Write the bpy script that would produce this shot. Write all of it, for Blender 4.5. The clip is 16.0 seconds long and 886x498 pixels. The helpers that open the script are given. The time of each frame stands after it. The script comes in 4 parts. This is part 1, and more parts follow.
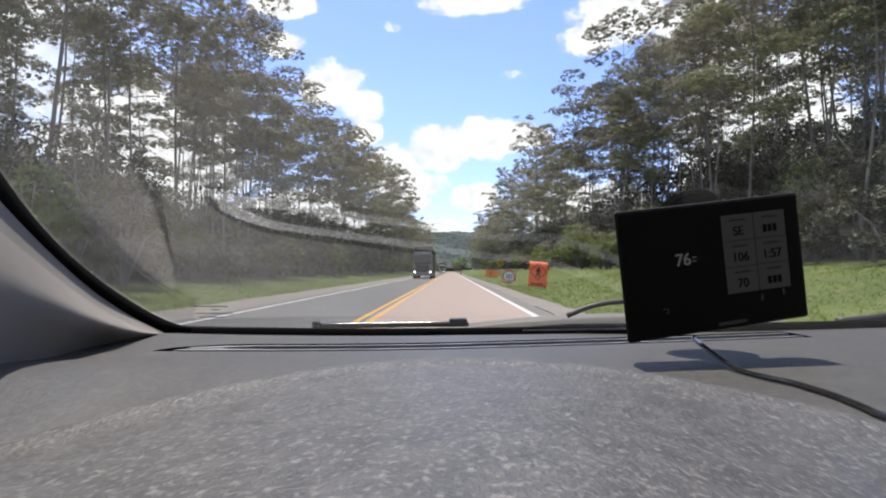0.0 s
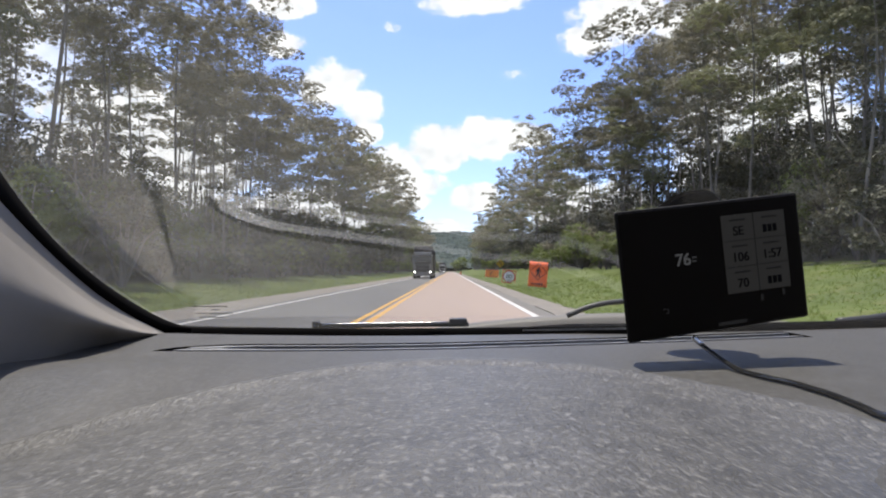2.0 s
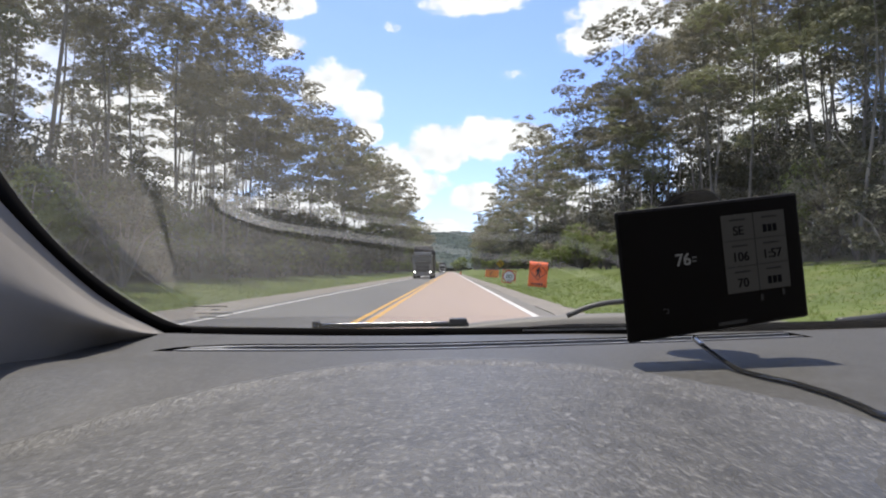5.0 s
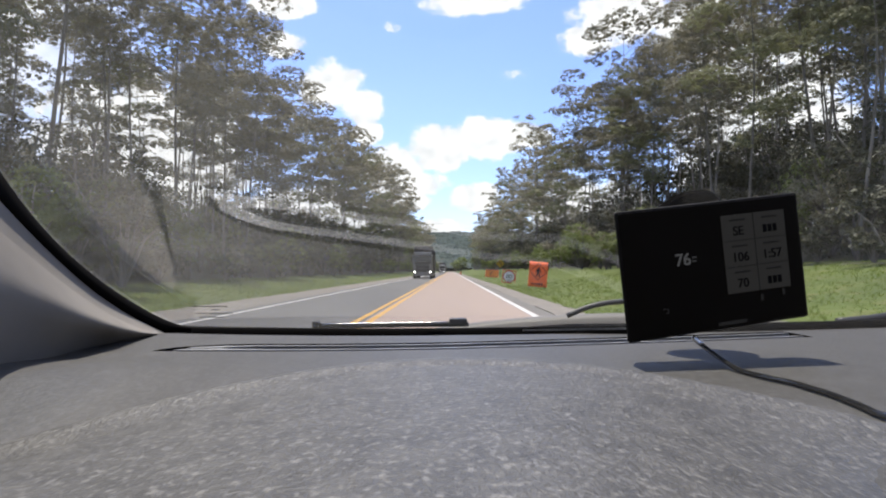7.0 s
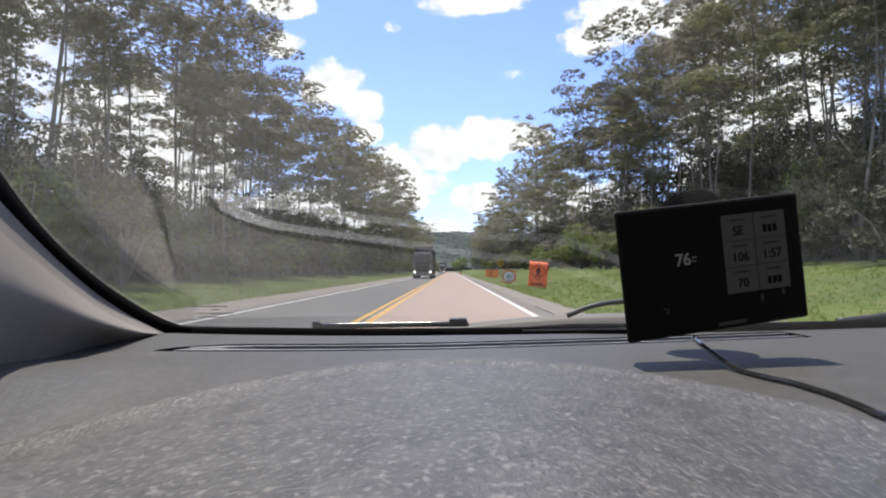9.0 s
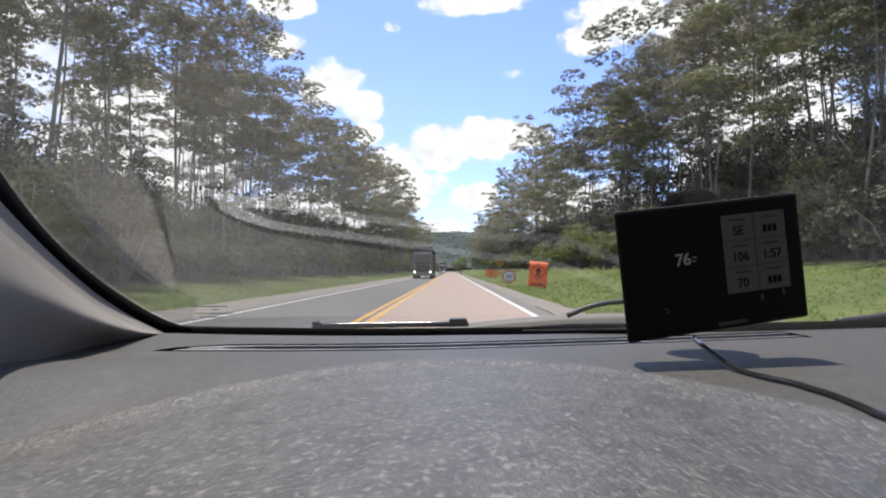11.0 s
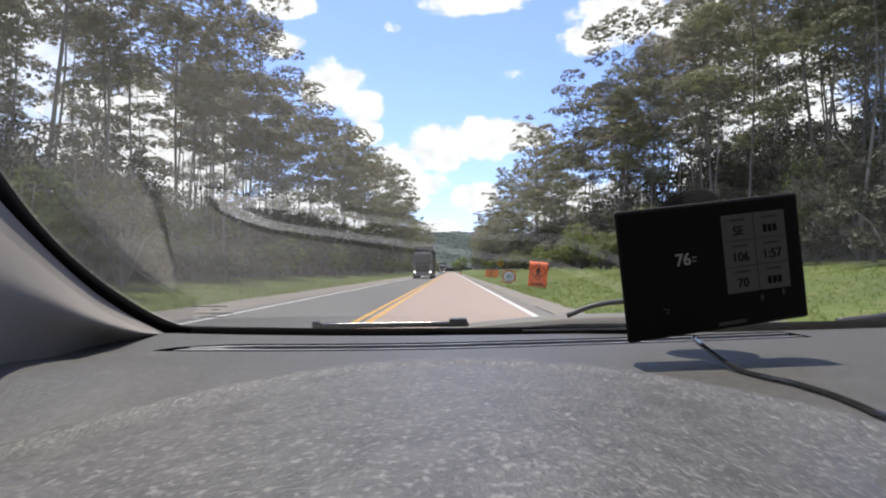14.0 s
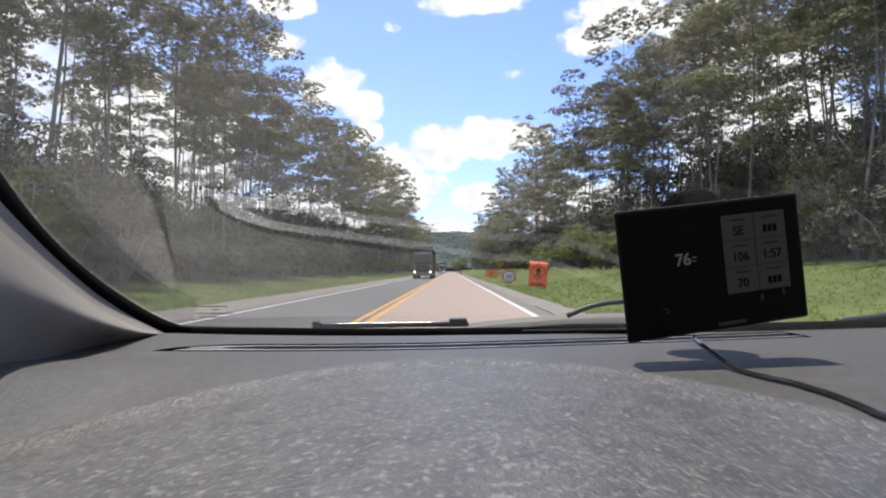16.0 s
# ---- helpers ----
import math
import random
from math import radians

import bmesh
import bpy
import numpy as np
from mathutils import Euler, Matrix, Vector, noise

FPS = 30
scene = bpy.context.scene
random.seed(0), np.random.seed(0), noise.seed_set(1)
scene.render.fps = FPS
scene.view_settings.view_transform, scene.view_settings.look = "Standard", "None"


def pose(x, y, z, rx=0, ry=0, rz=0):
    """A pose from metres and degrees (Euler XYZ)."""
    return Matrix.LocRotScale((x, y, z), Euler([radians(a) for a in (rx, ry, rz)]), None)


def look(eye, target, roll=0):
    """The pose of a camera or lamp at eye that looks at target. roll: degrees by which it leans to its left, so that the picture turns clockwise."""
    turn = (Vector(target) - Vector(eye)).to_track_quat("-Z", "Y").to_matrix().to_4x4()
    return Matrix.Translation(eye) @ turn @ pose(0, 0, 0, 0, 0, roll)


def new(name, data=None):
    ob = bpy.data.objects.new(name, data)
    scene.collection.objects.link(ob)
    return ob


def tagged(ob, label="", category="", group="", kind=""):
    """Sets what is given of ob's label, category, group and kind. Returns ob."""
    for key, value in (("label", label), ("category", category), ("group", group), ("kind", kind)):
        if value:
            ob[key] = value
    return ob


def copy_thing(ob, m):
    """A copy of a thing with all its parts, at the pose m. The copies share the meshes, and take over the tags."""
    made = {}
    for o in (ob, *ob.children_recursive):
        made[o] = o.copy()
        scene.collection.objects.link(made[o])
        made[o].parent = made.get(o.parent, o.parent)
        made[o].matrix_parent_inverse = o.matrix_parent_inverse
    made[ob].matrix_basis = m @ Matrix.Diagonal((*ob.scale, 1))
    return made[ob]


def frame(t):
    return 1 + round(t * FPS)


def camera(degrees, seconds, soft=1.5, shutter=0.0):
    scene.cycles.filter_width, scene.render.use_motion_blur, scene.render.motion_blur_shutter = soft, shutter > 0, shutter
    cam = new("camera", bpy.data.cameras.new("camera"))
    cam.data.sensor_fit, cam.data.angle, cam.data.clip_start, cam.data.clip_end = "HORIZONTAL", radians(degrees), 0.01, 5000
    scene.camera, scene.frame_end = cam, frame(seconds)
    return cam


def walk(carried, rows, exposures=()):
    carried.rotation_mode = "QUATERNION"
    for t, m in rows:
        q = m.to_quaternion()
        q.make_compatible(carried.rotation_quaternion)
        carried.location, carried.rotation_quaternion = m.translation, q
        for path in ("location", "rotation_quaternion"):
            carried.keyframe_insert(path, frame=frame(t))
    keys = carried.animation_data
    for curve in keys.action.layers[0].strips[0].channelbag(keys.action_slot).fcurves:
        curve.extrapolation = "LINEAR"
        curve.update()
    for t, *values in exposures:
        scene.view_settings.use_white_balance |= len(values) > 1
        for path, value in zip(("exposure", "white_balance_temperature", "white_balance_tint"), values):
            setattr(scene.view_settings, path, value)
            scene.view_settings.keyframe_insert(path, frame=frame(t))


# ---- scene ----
EYE = 1.05                    # the lens stands this far above the road
cam = camera(75.0, 16.0, soft=2.0)
SEAT = pose(0, 0, EYE, 92.13, 0, 0.78)
# the camera rests on the dashboard of the car and holds its view
walk(cam, [(0.0, SEAT), (4.0, SEAT), (8.0, SEAT), (12.0, SEAT), (16.0, SEAT)])

# ---- light ----
SUN_WAY = Vector((-0.12, 0.22, 1.0)).normalized()
sun = new("sun", bpy.data.lights.new("sun", "SUN"))
sun.data.energy, sun.data.angle, sun.data.color = 3.7, radians(0.53), (1.0, 0.93, 0.82)
sun.matrix_world = look(SUN_WAY * 50, (0, 0, 0))
scene.view_settings.exposure = 0.93


def sky_world():
    w = bpy.data.worlds.new("sky")
    w.use_nodes = True
    nt = w.node_tree
    nt.nodes.clear()
    out = nt.nodes.new("ShaderNodeOutputWorld")
    bg = nt.nodes.new("ShaderNodeBackground")
    bg.inputs["Strength"].default_value = 0.1
    nt.links.new(bg.outputs[0], out.inputs[0])
    sky = nt.nodes.new("ShaderNodeTexSky")
    sky.sky_type, sky.sun_disc = "NISHITA", False
    sky.sun_elevation = math.asin(SUN_WAY.z)
    sky.sun_rotation = math.atan2(SUN_WAY.x, SUN_WAY.y)
    sky.air_density, sky.dust_density, sky.ozone_density = 1.0, 0.4, 2.0
    co = nt.nodes.new("ShaderNodeTexCoord")
    sep = nt.nodes.new("ShaderNodeSeparateXYZ")
    nt.links.new(co.outputs["Generated"], sep.inputs[0])

    def math_node(op, a, b=None, c=None):
        n = nt.nodes.new("ShaderNodeMath")
        n.operation = op
        for i, v in enumerate((a, b, c)):
            if v is None:
                continue
            if isinstance(v, (int, float)):
                n.inputs[i].default_value = v
            else:
                nt.links.new(v, n.inputs[i])
        return n.outputs[0]

    def vec(op, a, b):
        n = nt.nodes.new("ShaderNodeVectorMath")
        n.operation = op
        nt.links.new(a, n.inputs[0])
        if isinstance(b, tuple):
            n.inputs[1].default_value = b
        else:
            nt.links.new(b, n.inputs[1])
        return n.outputs["Value"] if op == "DOT_PRODUCT" else n.outputs[0]

    def noise_tex(v, scale, detail, rough=0.55):
        n = nt.nodes.new("ShaderNodeTexNoise")
        n.inputs["Scale"].default_value, n.inputs["Detail"].default_value = scale, detail
        n.inputs["Roughness"].default_value = rough
        nt.links.new(v, n.inputs["Vector"])
        return n.outputs[0]

    # flat sky plane ahead of the car: (sideways, up) per metre ahead
    ahead = math_node("MAXIMUM", sep.outputs[1], 0.03)
    comb = nt.nodes.new("ShaderNodeCombineXYZ")
    nt.links.new(math_node("DIVIDE", sep.outputs[0], ahead), comb.inputs[0])
    nt.links.new(math_node("DIVIDE", sep.outputs[2], ahead), comb.inputs[1])
    flat = comb.outputs[0]
    # fair-weather cumulus heaps: (sideways, up, half width, half height)
    heaps = [(-0.297, 0.399, 0.046, 0.024), (-0.211, 0.326, 0.056, 0.043), (-0.156, 0.286, 0.037, 0.035), (-0.146, 0.240, 0.029, 0.024),
             (-0.297, 0.466, 0.066, 0.022), (-0.106, 0.176, 0.061, 0.047), (-0.018, 0.214, 0.063, 0.043), (0.061, 0.230, 0.071, 0.037),
             (0.130, 0.237, 0.045, 0.022), (-0.082, 0.152, 0.080, 0.024), (-0.077, 0.121, 0.041, 0.018), (0.041, 0.127, 0.045, 0.026),
             (-0.022, 0.073, 0.048, 0.017), (0.042, 0.472, 0.092, 0.025), (0.309, 0.444, 0.098, 0.047), (0.235, 0.402, 0.053, 0.027),
             (0.427, 0.428, 0.108, 0.052), (0.524, 0.378, 0.098, 0.069), (0.55, 0.25, 0.17, 0.20), (-0.55, 0.20, 0.22, 0.17),
             (-0.25, 0.09, 0.15, 0.06), (0.24, 0.10, 0.12, 0.06)]
    wisps = [(-0.102, 0.431, 0.028, 0.018), (0.096, 0.343, 0.042, 0.018), (-0.018, 0.396, 0.02, 0.014)]
    field = None
    for peak, u, v, ru, rv in [(1.0, *h) for h in heaps] + [(0.1, *h) for h in wisps]:
        d = vec("MULTIPLY", vec("SUBTRACT", flat, (u, v, 0)), (1 / ru, 1 / rv, 0))
        one = math_node("SUBTRACT", peak, vec("DOT_PRODUCT", d, d))
        field = one if field is None else math_node("MAXIMUM", field, one)
    fluff = noise_tex(flat, 21, 9, 0.64)
    field = math_node("ADD", math_node("MAXIMUM", field, -1.2), math_node("MULTIPLY", math_node("SUBTRACT", fluff, 0.49), 3.0))
    mask = nt.nodes.new("ShaderNodeMapRange")
    mask.interpolation_type = "SMOOTHSTEP"
    mask.inputs["From Min"].default_value, mask.inputs["From Max"].default_value = -0.2, 0.45
    nt.links.new(field, mask.inputs["Value"])
    # broken cloud over the rest of the sky
    rest = noise_tex(co.outputs["Generated"], 3.2, 7)
    far = nt.nodes.new("ShaderNodeMapRange")
    far.interpolation_type = "SMOOTHSTEP"
    far.inputs["From Min"].default_value, far.inputs["From Max"].default_value = 0.47, 0.58
    nt.links.new(rest, far.inputs["Value"])
    side = nt.nodes.new("ShaderNodeMapRange")
    side.inputs["From Min"].default_value, side.inputs["From Max"].default_value = 0.86, 0.74
    nt.links.new(sep.outputs[1], side.inputs["Value"])
    mask_all = math_node("MAXIMUM", mask.outputs[0], math_node("MULTIPLY", far.outputs[0], side.outputs[0]))
    body = noise_tex(flat, 22, 5)
    ramp = nt.nodes.new("ShaderNodeValToRGB")
    ramp.color_ramp.elements[0].position, ramp.color_ramp.elements[0].color = 0.30, (4.7, 4.85, 5.1, 1)
    ramp.color_ramp.elements[1].position, ramp.color_ramp.elements[1].color = 0.55, (6.3, 6.3, 6.3, 1)
    nt.links.new(body, ramp.inputs[0])
    mix = nt.nodes.new("ShaderNodeMix")
    mix.data_type = "RGBA"
    nt.links.new(mask_all, mix.inputs[0])
    tint = nt.nodes.new("ShaderNodeVectorMath")
    tint.operation = "MULTIPLY"
    tint.inputs[1].default_value = (1.17, 1.17, 1.53)
    nt.links.new(sky.outputs[0], tint.inputs[0])
    nt.links.new(tint.outputs[0], mix.inputs[6])
    nt.links.new(ramp.outputs[0], mix.inputs[7])
    nt.links.new(mix.outputs[2], bg.inputs["Color"])
    scene.world = w


sky_world()

# ---- materials ----


def material(name, colour, rough=0.6, metal=0.0, second=None, scale=4.0, detail=6.0, bump=0.0, bump_scale=60.0,
             spec=0.5, per_object=0.0, per_leaf=0.0, speck=None, stretch=(1, 1, 1)):
    """A principled surface: two tones by a broad noise, fine relief, optional speckle and variation per object or leaf."""
    m = bpy.data.materials.new(name)
    m.use_nodes = True
    nt = m.node_tree
    b = nt.nodes["Principled BSDF"]
    b.inputs["Roughness"].default_value, b.inputs["Metallic"].default_value = rough, metal
    b.inputs["Specular IOR Level"].default_value = spec
    co = nt.nodes.new("ShaderNodeTexCoord")
    mp = nt.nodes.new("ShaderNodeMapping")
    mp.inputs["Scale"].default_value = stretch
    nt.links.new(co.outputs["Object"], mp.inputs[0])

    def noise_out(s, d):
        n = nt.nodes.new("ShaderNodeTexNoise")
        n.inputs["Scale"].default_value, n.inputs["Detail"].default_value = s, d
        nt.links.new(mp.outputs[0], n.inputs["Vector"])
        return n.outputs[0]

    def blend(fac, a, c):
        x = nt.nodes.new("ShaderNodeMix")
        x.data_type = "RGBA"
        nt.links.new(fac, x.inputs[0])
        for i, v in ((6, a), (7, c)):
            if isinstance(v, tuple):
                x.inputs[i].default_value = (*v, 1)
            else:
                nt.links.new(v, x.inputs[i])
        return x.outputs[2]

    def ramped(value, lo, hi):
        r = nt.nodes.new("ShaderNodeMapRange")
        r.inputs["From Min"].default_value, r.inputs["From Max"].default_value = lo, hi
        nt.links.new(value, r.inputs["Value"])
        return r.outputs[0]

    col = blend(ramped(noise_out(scale, detail), 0.33, 0.67), colour, second or tuple(c * 0.75 for c in colour))
    if speck:
        tone, size, lo, hi = speck
        col = blend(ramped(noise_out(size, 3), lo, hi), col, tone)
    if per_object or per_leaf:
        hsv = nt.nodes.new("ShaderNodeHueSaturation")
        source = None
        if per_object:
            oi = nt.nodes.new("ShaderNodeObjectInfo")
            r = nt.nodes.new("ShaderNodeMapRange")
            r.inputs["To Min"].default_value, r.inputs["To Max"].default_value = 1 - per_object, 1 + per_object
            nt.links.new(oi.outputs["Random"], r.inputs["Value"])
            source = r.outputs[0]
        if per_leaf:
            g = nt.nodes.new("ShaderNodeNewGeometry")
            r = nt.nodes.new("ShaderNodeMapRange")
            r.inputs["To Min"].default_value, r.inputs["To Max"].default_value = 1 - per_leaf, 1 + per_leaf
            nt.links.new(g.outputs["Random Per Island"], r.inputs["Value"])
            if source is None:
                source = r.outputs[0]
            else:
                x = nt.nodes.new("ShaderNodeMath")
                x.operation = "MULTIPLY"
                nt.links.new(source, x.inputs[0])
                nt.links.new(r.outputs[0], x.inputs[1])
                source = x.outputs[0]
        nt.links.new(source, hsv.inputs["Value"])
        nt.links.new(col, hsv.inputs["Color"])
        col = hsv.outputs[0]
    nt.links.new(col, b.inputs["Base Color"])
    if bump:
        bp = nt.nodes.new("ShaderNodeBump")
        bp.inputs["Strength"].default_value = bump
        bp.inputs["Distance"].default_value = 0.6 / bump_scale
        nt.links.new(noise_out(bump_scale, 4), bp.inputs["Height"])
        nt.links.new(bp.outputs[0], b.inputs["Normal"])
    return m


def leafy(name, colour, second, glow=0.3, per_object=0.2, per_leaf=0.14):
    """Leaves: matt surface that also lets light through."""
    m = material(name, colour, 0.55, second=second, scale=0.5, detail=3, per_object=per_object, per_leaf=per_leaf, spec=0.3)
    nt = m.node_tree
    b = nt.nodes["Principled BSDF"]
    tr = nt.nodes.new("ShaderNodeBsdfTranslucent")
    mx = nt.nodes.new("ShaderNodeMixShader")
    mx.inputs[0].default_value = glow
    nt.links.new(b.inputs["Base Color"].links[0].from_socket, tr.inputs["Color"])
    nt.links.new(b.outputs[0], mx.inputs[1])
    nt.links.new(tr.outputs[0], mx.inputs[2])
    nt.links.new(mx.outputs[0], nt.nodes["Material Output"].inputs[0])
    return m


def glow_material(name, colour, strength):
    m = bpy.data.materials.new(name)
    m.use_nodes = True
    b = m.node_tree.nodes["Principled BSDF"]
    b.inputs["Base Color"].default_value = (*(c * 0.4 for c in colour), 1)
    b.inputs["Specular IOR Level"].default_value = 0.1
    b.inputs["Emission Color"].default_value = (*colour, 1)
    b.inputs["Emission Strength"].default_value = strength
    return m


def glass_material(name):
    """Thin sloping car glass: clear, with a mirror share that grows towards grazing views."""
    m = bpy.data.materials.new(name)
    m.use_nodes = True
    nt = m.node_tree
    nt.nodes.remove(nt.nodes["Principled BSDF"])
    clear = nt.nodes.new("ShaderNodeBsdfTransparent")
    clear.inputs[0].default_value = (0.97, 0.98, 0.97, 1)
    gloss = nt.nodes.new("ShaderNodeBsdfGlossy")
    gloss.inputs["Roughness"].default_value = 0.015
    fr = nt.nodes.new("ShaderNodeFresnel")
    fr.inputs[0].default_value = 1.85
    mx = nt.nodes.new("ShaderNodeMixShader")
    nt.links.new(clear.outputs[0], mx.inputs[1])
    nt.links.new(gloss.outputs[0], mx.inputs[2])
    # streaky dusty film that also paints the dash's veiling glare over the driver's side
    co = nt.nodes.new("ShaderNodeTexCoord")
    mp = nt.nodes.new("ShaderNodeMapping")
    mp.inputs["Rotation"].default_value, mp.inputs["Scale"].default_value = (0, 0, 0.5), (3, 14, 14)
    nt.links.new(co.outputs["Object"], mp.inputs[0])
    n = nt.nodes.new("ShaderNodeTexNoise")
    n.inputs["Scale"].default_value, n.inputs["Detail"].default_value = 1.1, 3
    nt.links.new(mp.outputs[0], n.inputs["Vector"])
    sep = nt.nodes.new("ShaderNodeSeparateXYZ")
    nt.links.new(co.outputs["Object"], sep.inputs[0])
    r = nt.nodes.new("ShaderNodeMapRange")
    r.interpolation_type = "SMOOTHSTEP"
    for k, v in (("From Min", 0.06), ("From Max", -0.26), ("To Min", 0.003), ("To Max", 0.052)):
        r.inputs[k].default_value = v
    nt.links.new(sep.outputs[0], r.inputs["Value"])
    k = nt.nodes.new("ShaderNodeMath")
    k.operation = "MULTIPLY"
    nt.links.new(n.outputs[0], k.inputs[0])
    nt.links.new(r.outputs[0], k.inputs[1])
    # mirror share raised with this mask, to strengthen the dash's reflection at the left
    sheen = nt.nodes.new("ShaderNodeMath")
    sheen.operation = "MULTIPLY_ADD"
    sheen.inputs[1].default_value, sheen.inputs[2].default_value = 26.0, 0.5
    share = nt.nodes.new("ShaderNodeMath")
    share.operation, share.use_clamp = "MULTIPLY", True
    nt.links.new(fr.outputs[0], share.inputs[0])
    nt.links.new(sheen.outputs[0], share.inputs[1])
    nt.links.new(share.outputs[0], mx.inputs[0])
    # the raised mirror share fades out up the glass
    low = nt.nodes.new("ShaderNodeMapRange")
    low.interpolation_type = "SMOOTHSTEP"
    for key, v in (("From Min", 0.15), ("From Max", 0.05), ("To Min", 0.08), ("To Max", 1.0)):
        low.inputs[key].default_value = v
    nt.links.new(sep.outputs[2], low.inputs["Value"])
    thick = nt.nodes.new("ShaderNodeMath")
    thick.operation = "MULTIPLY"
    nt.links.new(r.outputs[0], thick.inputs[0])
    nt.links.new(low.outputs[0], thick.inputs[1])
    nt.links.new(thick.outputs[0], sheen.inputs[0])
    k2 = nt.nodes.new("ShaderNodeMath")
    k2.operation = "MULTIPLY"
    # the painted veil weakens a little higher up
    haze = nt.nodes.new("ShaderNodeMapRange")
    for key, v in (("From Min", 0.25), ("From Max", 0.05), ("To Min", 0.75), ("To Max", 1.0)):
        haze.inputs[key].default_value = v
    nt.links.new(sep.outputs[2], haze.inputs["Value"])
    nt.links.new(k.outputs[0], k2.inputs[0])
    nt.links.new(haze.outputs[0], k2.inputs[1])
    k = k2
    film_veil = nt.nodes.new("ShaderNodeBsdfTranslucent")
    film_veil.inputs[0].default_value = (0.8, 0.8, 0.77, 1)
    mf = nt.nodes.new("ShaderNodeMixShader")
    nt.links.new(k.outputs[0], mf.inputs[0])
    nt.links.new(mx.outputs[0], mf.inputs[1])
    nt.links.new(film_veil.outputs[0], mf.inputs[2])
    nt.links.new(mf.outputs[0], nt.nodes["Material Output"].inputs[0])
    return m


